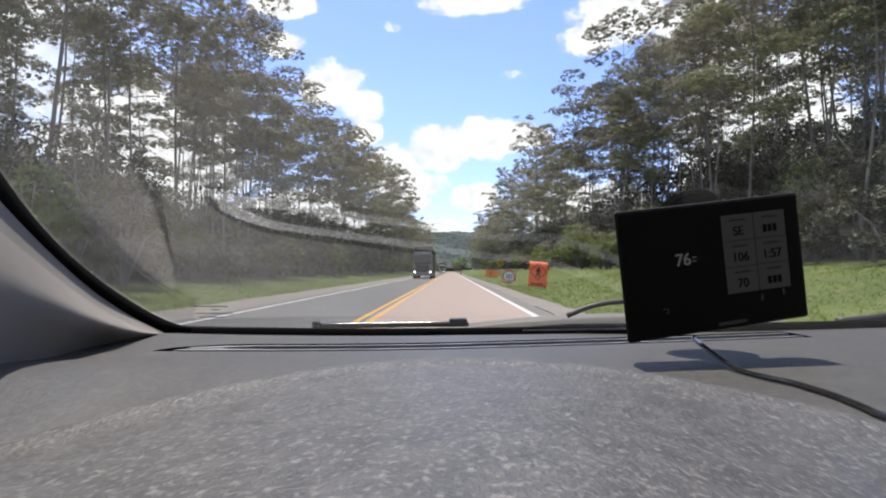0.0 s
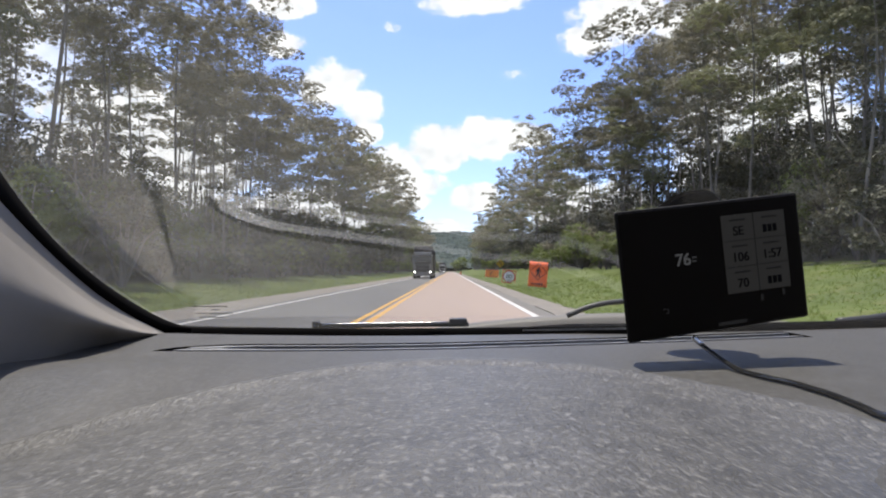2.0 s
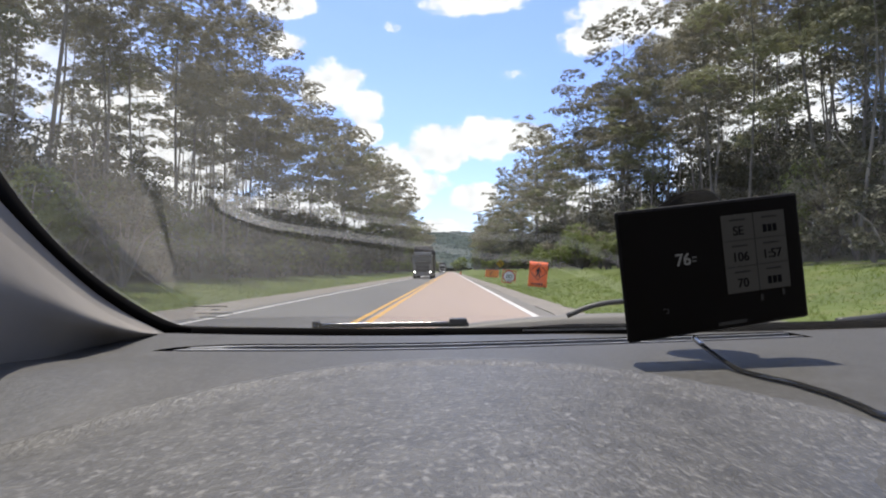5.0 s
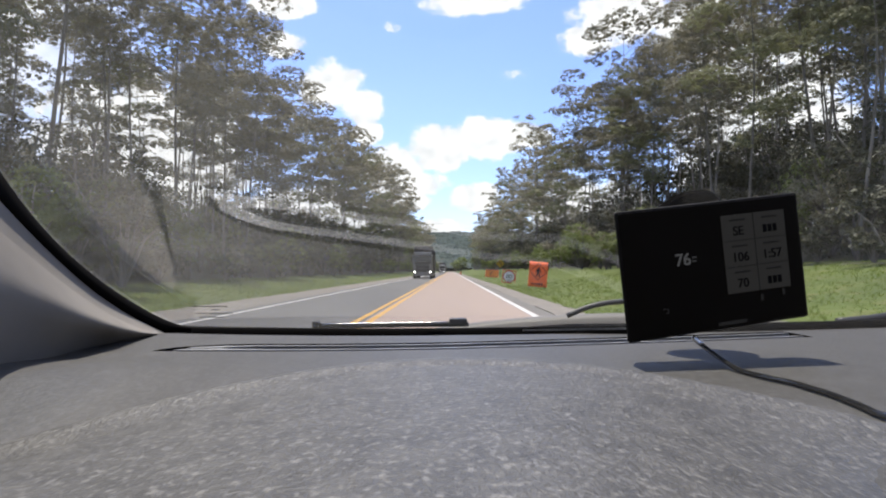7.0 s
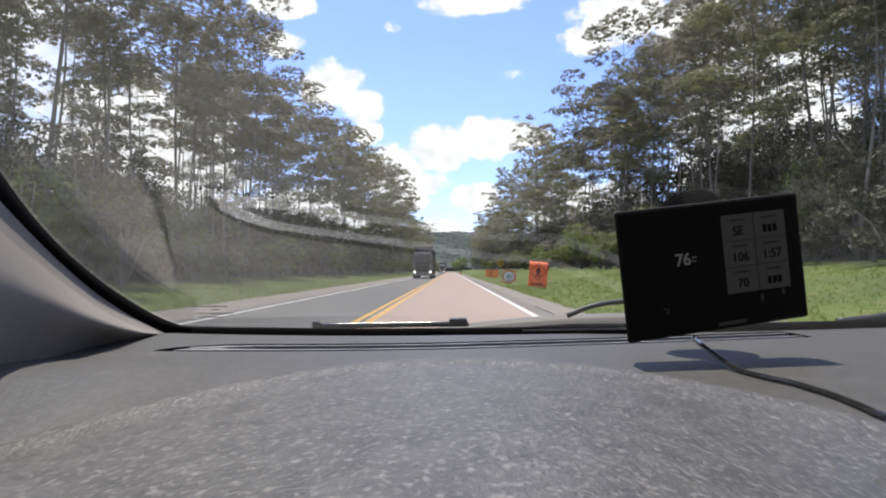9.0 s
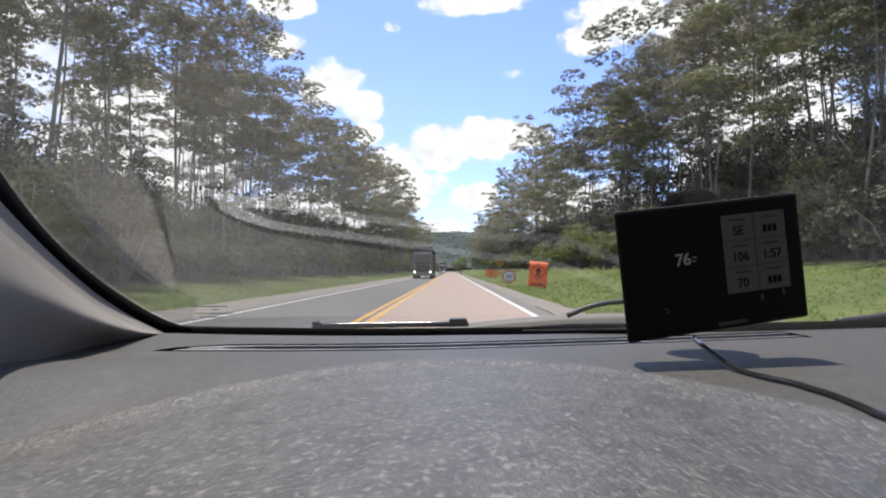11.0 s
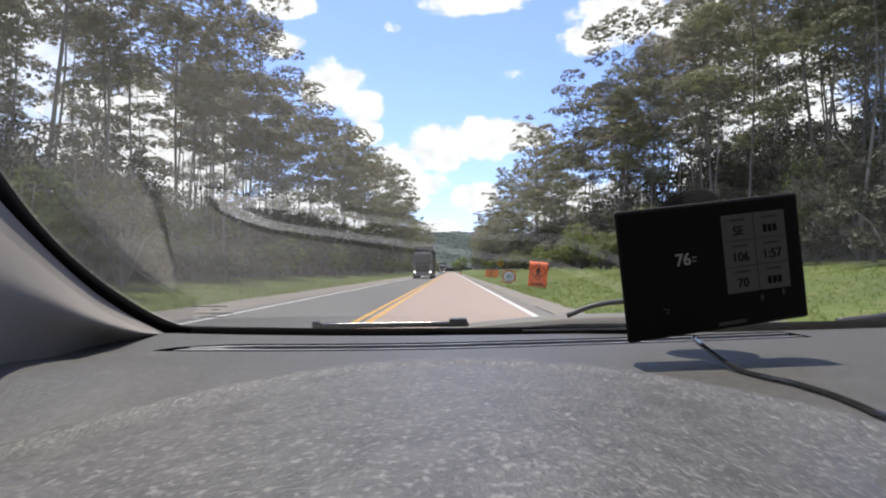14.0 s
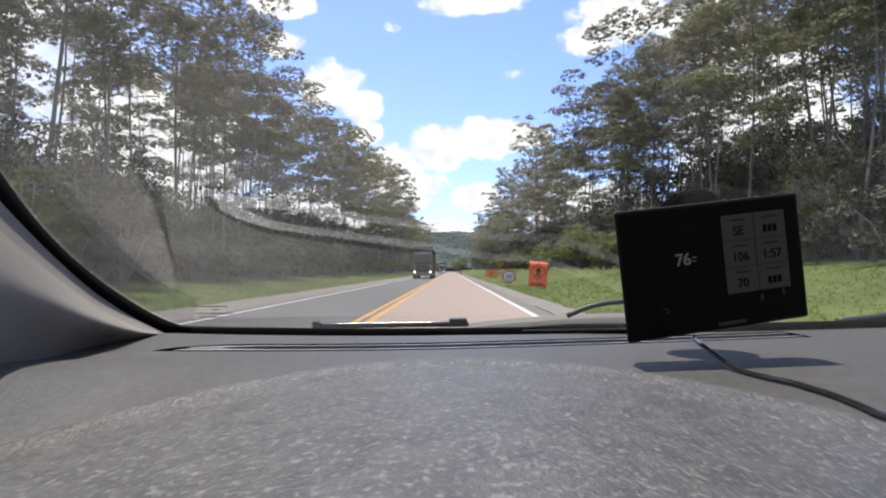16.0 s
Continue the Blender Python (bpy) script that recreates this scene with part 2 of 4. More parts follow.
M = {
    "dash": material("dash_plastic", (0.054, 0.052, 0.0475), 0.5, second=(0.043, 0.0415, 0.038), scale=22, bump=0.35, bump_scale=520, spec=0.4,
                     speck=((0.073, 0.072, 0.069), 260, 0.46, 0.74), stretch=(1, 0.45, 1)),
    "rim": material("satin_vent_plastic", (0.125, 0.121, 0.113), 0.38, second=(0.10, 0.097, 0.09), scale=22, spec=0.5),
    "hood": material("grained_plastic", (0.068, 0.066, 0.061), 0.5, second=(0.039, 0.038, 0.0355), scale=80, bump=0.7, bump_scale=420,
                     spec=0.55, speck=((0.155, 0.151, 0.142), 330, 0.53, 0.75), stretch=(1, 0.75, 1)),
    "pillar": material("pillar_trim", (0.185, 0.172, 0.157), 0.85, second=(0.160, 0.148, 0.135), scale=14, bump=0.3, bump_scale=700, spec=0.2),
    "roof": material("roof_lining", (0.07, 0.066, 0.062), 0.9),
    "rubber": material("black_rubber", (0.0035, 0.0033, 0.0033), 0.95, spec=0.03),
    "cowl": material("cowl_plastic", (0.008, 0.0065, 0.006), 0.85, bump=0.3, bump_scale=300, spec=0.05),
    "wiper": material("wiper_metal", (0.022, 0.022, 0.023), 0.45, spec=0.4),
    "slot": material("vent_black", (0.006, 0.006, 0.006), 0.95, spec=0.05),
    "glass": glass_material("windshield_glass"),
    "device": material("device_plastic", (0.016, 0.014, 0.012), 0.55, spec=0.15, bump=0.1, bump_scale=800),
    "screen": material("screen_glass", (0.012, 0.010, 0.008), 0.35, spec=0.06),
    "cell": glow_material("screen_cell", (0.034, 0.033, 0.031), 0.24),
    "cell_line": glow_material("screen_cell_line", (0.02, 0.02, 0.02), 0.12),
    "ink": material("screen_ink", (0.007, 0.007, 0.007), 0.8, spec=0.05),
    "digits": glow_material("screen_digits", (0.09, 0.09, 0.09), 0.25),
    "dim_digits": glow_material("screen_icons", (0.04, 0.04, 0.04), 0.3),
    "mark": glow_material("screen_dim_mark", (0.022, 0.022, 0.022), 0.25),
    "cable": material("cable_sheath", (0.012, 0.012, 0.012), 0.27, spec=1.0),
    "metal": material("bright_metal", (0.7, 0.7, 0.7), 0.25, metal=1.0),
    "asphalt": material("old_asphalt", (0.108, 0.105, 0.104), 0.9, second=(0.087, 0.085, 0.085), scale=0.5, bump=0.4, bump_scale=60,
                        speck=((0.154, 0.15, 0.147), 45, 0.6, 0.75), stretch=(1, 0.25, 1)),
    "pink": material("reddish_resurfaced_asphalt", (0.272, 0.212, 0.180), 0.9, second=(0.243, 0.19, 0.163), scale=0.5, bump=0.4, bump_scale=60,
                     speck=((0.308, 0.252, 0.22), 45, 0.6, 0.75), stretch=(1, 0.2, 1)),
    "shoulder": material("gravel_shoulder", (0.189, 0.168, 0.147), 0.95, second=(0.14, 0.127, 0.113), scale=1.2, bump=0.6, bump_scale=30,
                         speck=((0.266, 0.245, 0.217), 30, 0.58, 0.72)),
    "edge_asphalt": material("worn_shoulder_asphalt", (0.143, 0.133, 0.122), 0.95, second=(0.115, 0.108, 0.101), scale=1.0, bump=0.5, bump_scale=40,
                             speck=((0.203, 0.189, 0.175), 35, 0.58, 0.74), stretch=(1, 0.3, 1)),
    "white": material("white_road_paint", (0.504, 0.504, 0.49), 0.7, second=(0.385, 0.378, 0.364), scale=5),
    "yellow": material("yellow_road_paint", (0.504, 0.28, 0.042), 0.7, second=(0.406, 0.224, 0.042), scale=4),
    "ground": material("grassy_ground", (0.074, 0.102, 0.012), 0.95, second=(0.050, 0.073, 0.011), scale=0.35, bump=0.8, bump_scale=6,
                       speck=((0.126, 0.115, 0.042), 1.6, 0.52, 0.8)),
    "litter": material("leaf_litter", (0.05, 0.05, 0.03), 0.95, second=(0.033, 0.037, 0.02), scale=0.8, bump=0.9, bump_scale=5,
                       speck=((0.09, 0.085, 0.045), 3.0, 0.52, 0.75)),
    "grass": leafy("grass_blades", (0.118, 0.158, 0.018), (0.085, 0.120, 0.015), 0.6, 0.0, 0.2),
    "bark": material("eucalypt_bark", (0.212, 0.189, 0.166), 0.9, second=(0.093, 0.081, 0.071), scale=1.4, bump=0.6, bump_scale=14,
                     per_object=0.35, stretch=(1, 1, 0.25)),
    "leaf": leafy("eucalypt_leaves", (0.246, 0.226, 0.158), (0.173, 0.161, 0.111), 0.35),
    "leaf_fresh": leafy("young_eucalypt_leaves", (0.212, 0.217, 0.115), (0.153, 0.157, 0.081), 0.35),
    "leaf_light": leafy("broad_leaves", (0.16, 0.19, 0.045), (0.10, 0.13, 0.035), 0.38),
    # darker copy of the leaves: shade inside the wood is put into this colour
    "leaf_dark": leafy("shade_toned_leaves", (0.068, 0.068, 0.038), (0.044, 0.046, 0.026), 0.3),
    "hill": material("wooded_hill", (0.035, 0.05, 0.04), 0.95, second=(0.02, 0.033, 0.03), scale=0.06, bump=1.0, bump_scale=0.12),
    "orange": material("orange_sign_cloth", (0.88, 0.15, 0.028), 0.6, second=(0.78, 0.12, 0.024), scale=3),
    "amber": material("amber_sign_sheet", (0.85, 0.27, 0.03), 0.5, second=(0.78, 0.23, 0.03), scale=3),
    "sign_ink": material("sign_ink", (0.02, 0.015, 0.012), 0.6),
    "sign_yellow": material("sign_yellow", (0.434, 0.28, 0.014), 0.5),
    "sign_white": material("sign_white", (0.72, 0.72, 0.71), 0.5),
    "sign_red": material("sign_red", (0.5, 0.03, 0.03), 0.5),
    "post": material("sign_post_steel", (0.18, 0.18, 0.18), 0.5, metal=0.6),
    "truck_white": material("truck_white_paint", (0.434, 0.434, 0.434), 0.35, second=(0.35, 0.343, 0.329), scale=2),
    "truck_grey": material("truck_grey_paint", (0.21, 0.21, 0.21), 0.4, second=(0.168, 0.164, 0.161), scale=2),
    "bonnet": material("dusty_bonnet_paint", (0.14, 0.13, 0.115), 0.6, second=(0.105, 0.098, 0.087), scale=9, spec=0.3),
    "truck_black": material("truck_black_plastic", (0.02, 0.02, 0.02), 0.5),
    "truck_glass": material("truck_dark_glass", (0.02, 0.022, 0.025), 0.08, spec=0.6),
    "stake": material("dark_steel", (0.03, 0.03, 0.032), 0.6, second=(0.05, 0.04, 0.035), scale=3),
    "log": material("log_bark", (0.11, 0.085, 0.065), 0.9, second=(0.06, 0.045, 0.035), scale=3, per_object=0.3),
    "tyre": material("tyre_rubber", (0.02, 0.02, 0.02), 0.85),
    "rim": material("steel_rim", (0.35, 0.35, 0.35), 0.45, metal=0.7),
    "headlight": glow_material("headlight_lens", (1.0, 0.97, 0.9), 6.0),
    "cone": material("cone_orange", (0.56, 0.084, 0.021), 0.6),
}

# ---- mesh helpers ----


def mesh_object(name, verts, faces, mat, parent=None, label="", smooth=False, matrix=None):
    me = bpy.data.meshes.new(name)
    me.from_pydata([tuple(v) for v in verts], [], [tuple(f) for f in faces])
    me.materials.append(mat)
    if smooth:
        me.polygons.foreach_set("use_smooth", [True] * len(me.polygons))
    me.update()
    ob = new(name, me)
    if parent is not None:
        ob.parent = parent
    if matrix is not None:
        ob.matrix_basis = matrix
    if label:
        tagged(ob, label)
    return ob


def part(name, bm, mat, parent, label="", smooth=False):
    me = bpy.data.meshes.new(name)
    bm.to_mesh(me)
    bm.free()
    me.materials.append(mat)
    if smooth:
        me.polygons.foreach_set("use_smooth", [True] * len(me.polygons))
    ob = new(name, me)
    if parent is not None:
        ob.parent = parent
    if label:
        tagged(ob, label)
    return ob


def thing(name, label, category, at=(0, 0, 0), group="", kind=""):
    ob = new(name)
    ob.empty_display_size = 0.2
    ob.location = at
    return tagged(ob, label, category, group, kind)


def box(bm, size, at=(0, 0, 0), bevel=0.0, turn=None):
    """A bevelled block added to bm."""
    r = bmesh.ops.create_cube(bm, size=1.0)
    vs = r["verts"]
    m = Matrix.Translation(at) @ (turn or Matrix()) @ Matrix.Diagonal((*size, 1))
    bmesh.ops.transform(bm, matrix=m, verts=vs)
    if bevel:
        es = list({e for v in vs for e in v.link_edges})
        bmesh.ops.bevel(bm, geom=es, offset=bevel, segments=2, affect="EDGES", profile=0.6)
    return bm


def boxed(name, size, at, mat, parent, label="", bevel=0.01, turn=None):
    return part(name, box(bmesh.new(), size, at, bevel, turn), mat, parent, label)


def tube(points, radii, sides=8):
    """Rings round a line of points: vertices and faces of a closed tube."""
    pts = [Vector(p) for p in points]
    verts, faces = [], []
    side = None
    for i, p in enumerate(pts):
        d = (pts[min(i + 1, len(pts) - 1)] - pts[max(i - 1, 0)]).normalized()
        if side is None:
            side = d.orthogonal().normalized()
        side = (side - d * side.dot(d)).normalized()
        up = d.cross(side)
        r = radii[i] if isinstance(radii, (list, tuple)) else radii
        for k in range(sides):
            a = 2 * math.pi * k / sides
            verts.append(p + (side * math.cos(a) + up * math.sin(a)) * r)
    for i in range(len(pts) - 1):
        for k in range(sides):
            a, b = i * sides + k, i * sides + (k + 1) % sides
            faces.append((a, b, b + sides, a + sides))
    faces.append(tuple(range(sides - 1, -1, -1)))
    faces.append(tuple(range((len(pts) - 1) * sides, len(pts) * sides)))
    return verts, faces


def curve_points(ctrl, n):
    """n points on a smooth line through the control points."""
    c = [Vector(p) for p in ctrl]
    c = [2 * c[0] - c[1]] + c + [2 * c[-1] - c[-2]]
    out = []
    spans = len(c) - 3
    for i in range(n):
        s = i / (n - 1) * spans
        k = min(int(s), spans - 1)
        u = s - k
        p0, p1, p2, p3 = c[k:k + 4]
        out.append(0.5 * (2 * p1 + (p2 - p0) * u + (2 * p0 - 5 * p1 + 4 * p2 - p3) * u * u + (3 * p1 - p0 - 3 * p2 + p3) * u ** 3))
    return out


def pipe(name, ctrl, radius, mat, parent, label="", n=24, sides=10):
    v, f = tube(curve_points(ctrl, n), radius, sides)
    return mesh_object(name, v, f, mat, parent, label, True)


def grid_faces(rows, cols):
    return [(i * cols + j, i * cols + j + 1, (i + 1) * cols + j + 1, (i + 1) * cols + j) for i in range(rows - 1) for j in range(cols - 1)]


def disc(bm, radius, depth, matrix, sides=24):
    r = bmesh.ops.create_cone(bm, cap_ends=True, segments=sides, radius1=radius, radius2=radius, depth=depth)
    bmesh.ops.transform(bm, matrix=matrix, verts=r["verts"])
    return bm


def writing(name, text, size, mat, parent, matrix, thick=0.0003, align="CENTER", bold=0.0):
    cu = bpy.data.curves.new(name, "FONT")
    cu.body, cu.size, cu.align_x, cu.align_y, cu.extrude = text, size, align, "CENTER", thick
    cu.offset = bold
    tmp = bpy.data.objects.new(name, cu)
    scene.collection.objects.link(tmp)
    dg = bpy.context.evaluated_depsgraph_get()
    me = bpy.data.meshes.new_from_object(tmp.evaluated_get(dg))
    bpy.data.objects.remove(tmp)
    me.materials.clear()
    me.materials.append(mat)
    ob = new(name, me)
    ob.parent = parent
    ob.matrix_basis = matrix
    return ob


# ---- ground and road ----


def ground_height(x, y):
    """Verges rise away from the road on both sides."""
    bumps = 0.10 * noise.noise((x * 0.15, y * 0.12, 0.3)) + 0.25 * noise.noise((x * 0.03, y * 0.03, 5.0))
    if x > 2.4:
        s = min(max((x - 3.2) / 14, 0), 1.6)
        return -0.03 + 1.55 * s * s * (3 - 2 * min(s, 1)) * 0.9 + bumps * min((x - 2.4) / 5, 1)
    if x < -6.6:
        s = min(max((-x - 8.0) / 12, 0), 1.5)
        return -0.03 + 0.8 * s * s * (3 - 2 * min(s, 1)) + bumps * min((-x - 6.6) / 5, 1)
    return -0.03


def build_ground():
    xs = [-3000, -900, -300, -120, -70] + [-50 + 2 * i for i in range(18)] + [-14 + 0.8 * i for i in range(10)] + [-6.2, -3, 0, 2.2] \
        + [2.6 + 0.8 * i for i in range(18)] + [18 + 2 * i for i in range(17)] + [70, 120, 300, 900, 3000]
    ys = [-600, -200, -80, -30] + [-10 + 2 * i for i in range(60)] + [112 + 8 * i for i in range(42)] + [480, 560, 700, 1000, 1800, 4000]
    verts = [(x, y, ground_height(x, y)) for y in ys for x in xs]
    g = mesh_object("ground", verts, grid_faces(len(ys), len(xs)), M["ground"], smooth=True)
    tagged(g, "rough mown green grass verges beside the road", "ground", kind="structure")


def strip(name, x0, x1, y0, y1, z, mat, label, category, step=12, thick=0.03, edge=0.0):
    """A flat band along the road with real thickness; edge: how far its sides wander."""
    n = max(2, int((y1 - y0) / step))
    verts, faces = [], []
    for i in range(n + 1):
        y = y0 + (y1 - y0) * i / n
        wl, wr = (edge * noise.noise((y * 0.7, x0, 1)), edge * noise.noise((y * 0.7, x1, 7))) if edge else (0, 0)
        verts += [(x0 + wl, y, z - thick), (x0 + wl, y, z), (x1 + wr, y, z), (x1 + wr, y, z - thick)]
    for i in range(n):
        for k in range(3):
            a = i * 4 + k
            faces.append((a, a + 1, a + 5, a + 4))
    ob = mesh_object(name, verts, faces, mat)
    return tagged(ob, label, category, kind="structure")




def build_forest_floor():
    """Dark leaf litter under the trees on both sides, with a wandering edge."""
    for side in (-1, 1):
        ys = [8 + 4 * i for i in range(60)] + [250 + 20 * i for i in range(12)]
        verts = []
        for y in ys:
            edge = 14.6 + 1.1 * noise.noise((y * 0.13, side * 3.0, 0)) + 0.4 * noise.noise((y * 0.5, side, 4))
            for k in range(14):
                x = side * (edge + (0, 0.4, 1, 2, 3, 4.5, 6, 8, 10.5, 14, 18, 24, 32, 45)[k])
                verts.append((x, y, ground_height(x, y) + (0.03 if k else -0.02) + (0.02 if k > 6 else 0)))
        faces = grid_faces(len(ys), 14)
        floor = mesh_object("forest_floor", verts, faces if side < 0 else [f[::-1] for f in faces], M["litter"], smooth=True)
        tagged(floor, "dark leaf litter under the roadside trees", "ground", kind="structure")


build_ground()
build_forest_floor()
END = 460
strip("road", -5.75, -1.80, -40, END, 0.0, M["asphalt"], "grey worn asphalt of the oncoming lane", "road")
strip("resurfaced_lane", -1.80, 2.05, -40, END, 0.001, M["pink"], "pinkish resurfaced asphalt lane with tyre tracks", "road")
strip("road_edge", 2.05, 2.45, -40, END, -0.004, M["edge_asphalt"], "strip of old worn asphalt beside the white line", "road", 2, edge=0.06)
strip("shoulder", 2.45, 3.35, -40, END, -0.006, M["shoulder"], "pale gravel shoulder between lane and grass", "shoulder", 1, edge=0.16)
strip("shoulder", -7.5, -5.75, -40, END, -0.006, M["shoulder"], "pale gravel shoulder beside the oncoming lane", "shoulder", 1, edge=0.2)
strip("edge_line", 1.86, 2.02, -40, END, 0.006, M["white"], "solid white painted edge line", "road marking", 4, 0.006, 0.012)
strip("edge_line", -5.36, -5.22, -40, END, 0.005, M["white"], "solid white painted edge line of the far lane", "road marking", 4, 0.006, 0.012)
strip("centre_line", -1.74, -1.61, -40, END, 0.006, M["yellow"], "solid yellow painted centre line", "road marking", 4, 0.006, 0.012)
strip("centre_line", -2.02, -1.89, -40, END, 0.005, M["yellow"], "solid yellow painted centre line", "road marking", 4, 0.006, 0.012)


def build_grass():
    """Tufts of blades over both verges; one object."""
    rng = np.random.default_rng(3)
    spots = []
    for x0, x1, y0, y1, n in ((3.3, 18, 7, 40, 9000), (3.3, 17, 40, 120, 4000), (-14, -7.5, 9, 50, 5000), (-14, -7.6, 50, 140, 3000)):
        spots.append(np.column_stack([rng.uniform(x0, x1, n), rng.uniform(y0, y1, n)]))
    p = np.concatenate(spots)
    blades = 4
    p = np.repeat(p, blades, 0) + rng.normal(0, 0.05, (len(p) * blades, 2))
    z = np.array([ground_height(a, b) for a, b in p])
    h = rng.uniform(0.03, 0.10, len(p)) * (1 + 0.9 * (rng.random(len(p)) < 0.06))
    ang = rng.uniform(0, 2 * np.pi, len(p))
    wx, wy = np.cos(ang) * 0.011, np.sin(ang) * 0.011
    lean = rng.normal(0, 0.09, (len(p), 2))
    v = np.empty((len(p), 3, 3))
    v[:, 0] = np.column_stack([p[:, 0] - wx, p[:, 1] - wy, z - 0.02])
    v[:, 1] = np.column_stack([p[:, 0] + wx, p[:, 1] + wy, z - 0.02])
    v[:, 2] = np.column_stack([p[:, 0] + lean[:, 0], p[:, 1] + lean[:, 1], z + h])
    me = bpy.data.meshes.new("grass")
    fill(me, v.reshape(-1, 3), 3)
    me.materials.append(M["grass"])
    tagged(new("grass", me), "tufts of uncut green grass on the verges", "grass", kind="stuff")


def fill(me, verts, corners):
    """Loose faces of so many corners each, straight from an array."""
    n = len(verts) // corners
    me.vertices.add(len(verts))
    me.vertices.foreach_set("co", verts.astype(np.float32).ravel())
    me.loops.add(len(verts))
    me.loops.foreach_set("vertex_index", np.arange(len(verts), dtype=np.int32))
    me.polygons.add(n)
    me.polygons.foreach_set("loop_start", np.arange(0, len(verts), corners, dtype=np.int32))
    me.update(calc_edges=True)


build_grass()

# ---- trees ----


def leaf_cloud(rng, centres, radii, per, length, width, droop=0.5):
    """Leaf blades in small tufts over the upper skin of each domed clump, thinner below."""
    out = []
    for c, r in zip(centres, radii):
        n = max(8, int(per * r[0] * r[1]))
        tufts = max(5, n // 12)
        t = rng.normal(0, 1, (tufts, 3))
        t /= np.linalg.norm(t, axis=1)[:, None]
        t[:, 2] = np.where(t[:, 2] < -0.12, -t[:, 2], t[:, 2])
        t *= rng.uniform(0.80, 1.03, tufts)[:, None]
        k = rng.integers(0, tufts, n)
        size = min(0.42, 1.5 / math.sqrt(tufts))
        d = t[k] + rng.normal(0, size * 0.36, (n, 3)) * np.array([1, 1, 0.7])
        pos = c + d * r
        out_n = d / np.linalg.norm(d, axis=1)[:, None] + np.array([0, 0, 0.35]) + rng.normal(0, 0.42, (n, 3))
        out_n /= np.linalg.norm(out_n, axis=1)[:, None]
        axis = np.cross(out_n, rng.normal(0, 1, (n, 3)))
        axis[:, 2] -= droop * 0.4
        axis /= np.linalg.norm(axis, axis=1)[:, None]
        other = np.cross(axis, out_n)
        other /= np.linalg.norm(other, axis=1)[:, None] + 1e-9
        L = (length * rng.uniform(0.6, 1.3, n))[:, None]
        W = (width * rng.uniform(0.6, 1.3, n))[:, None]
        v = np.stack([pos - axis * L * 0.4 - other * W * 0.5, pos - axis * L * 0.4 + other * W * 0.5, pos + axis * L * 0.6], 1)
        out.append(v.reshape(-1, 3))
    return np.concatenate(out)


def crown_mesh(verts, mat, parent, label=""):
    me = bpy.data.meshes.new("crown")
    fill(me, verts, 3)
    me.materials.append(mat)
    ob = new("crown", me)
    ob.parent = parent
    if label:
        tagged(ob, label)
    return ob


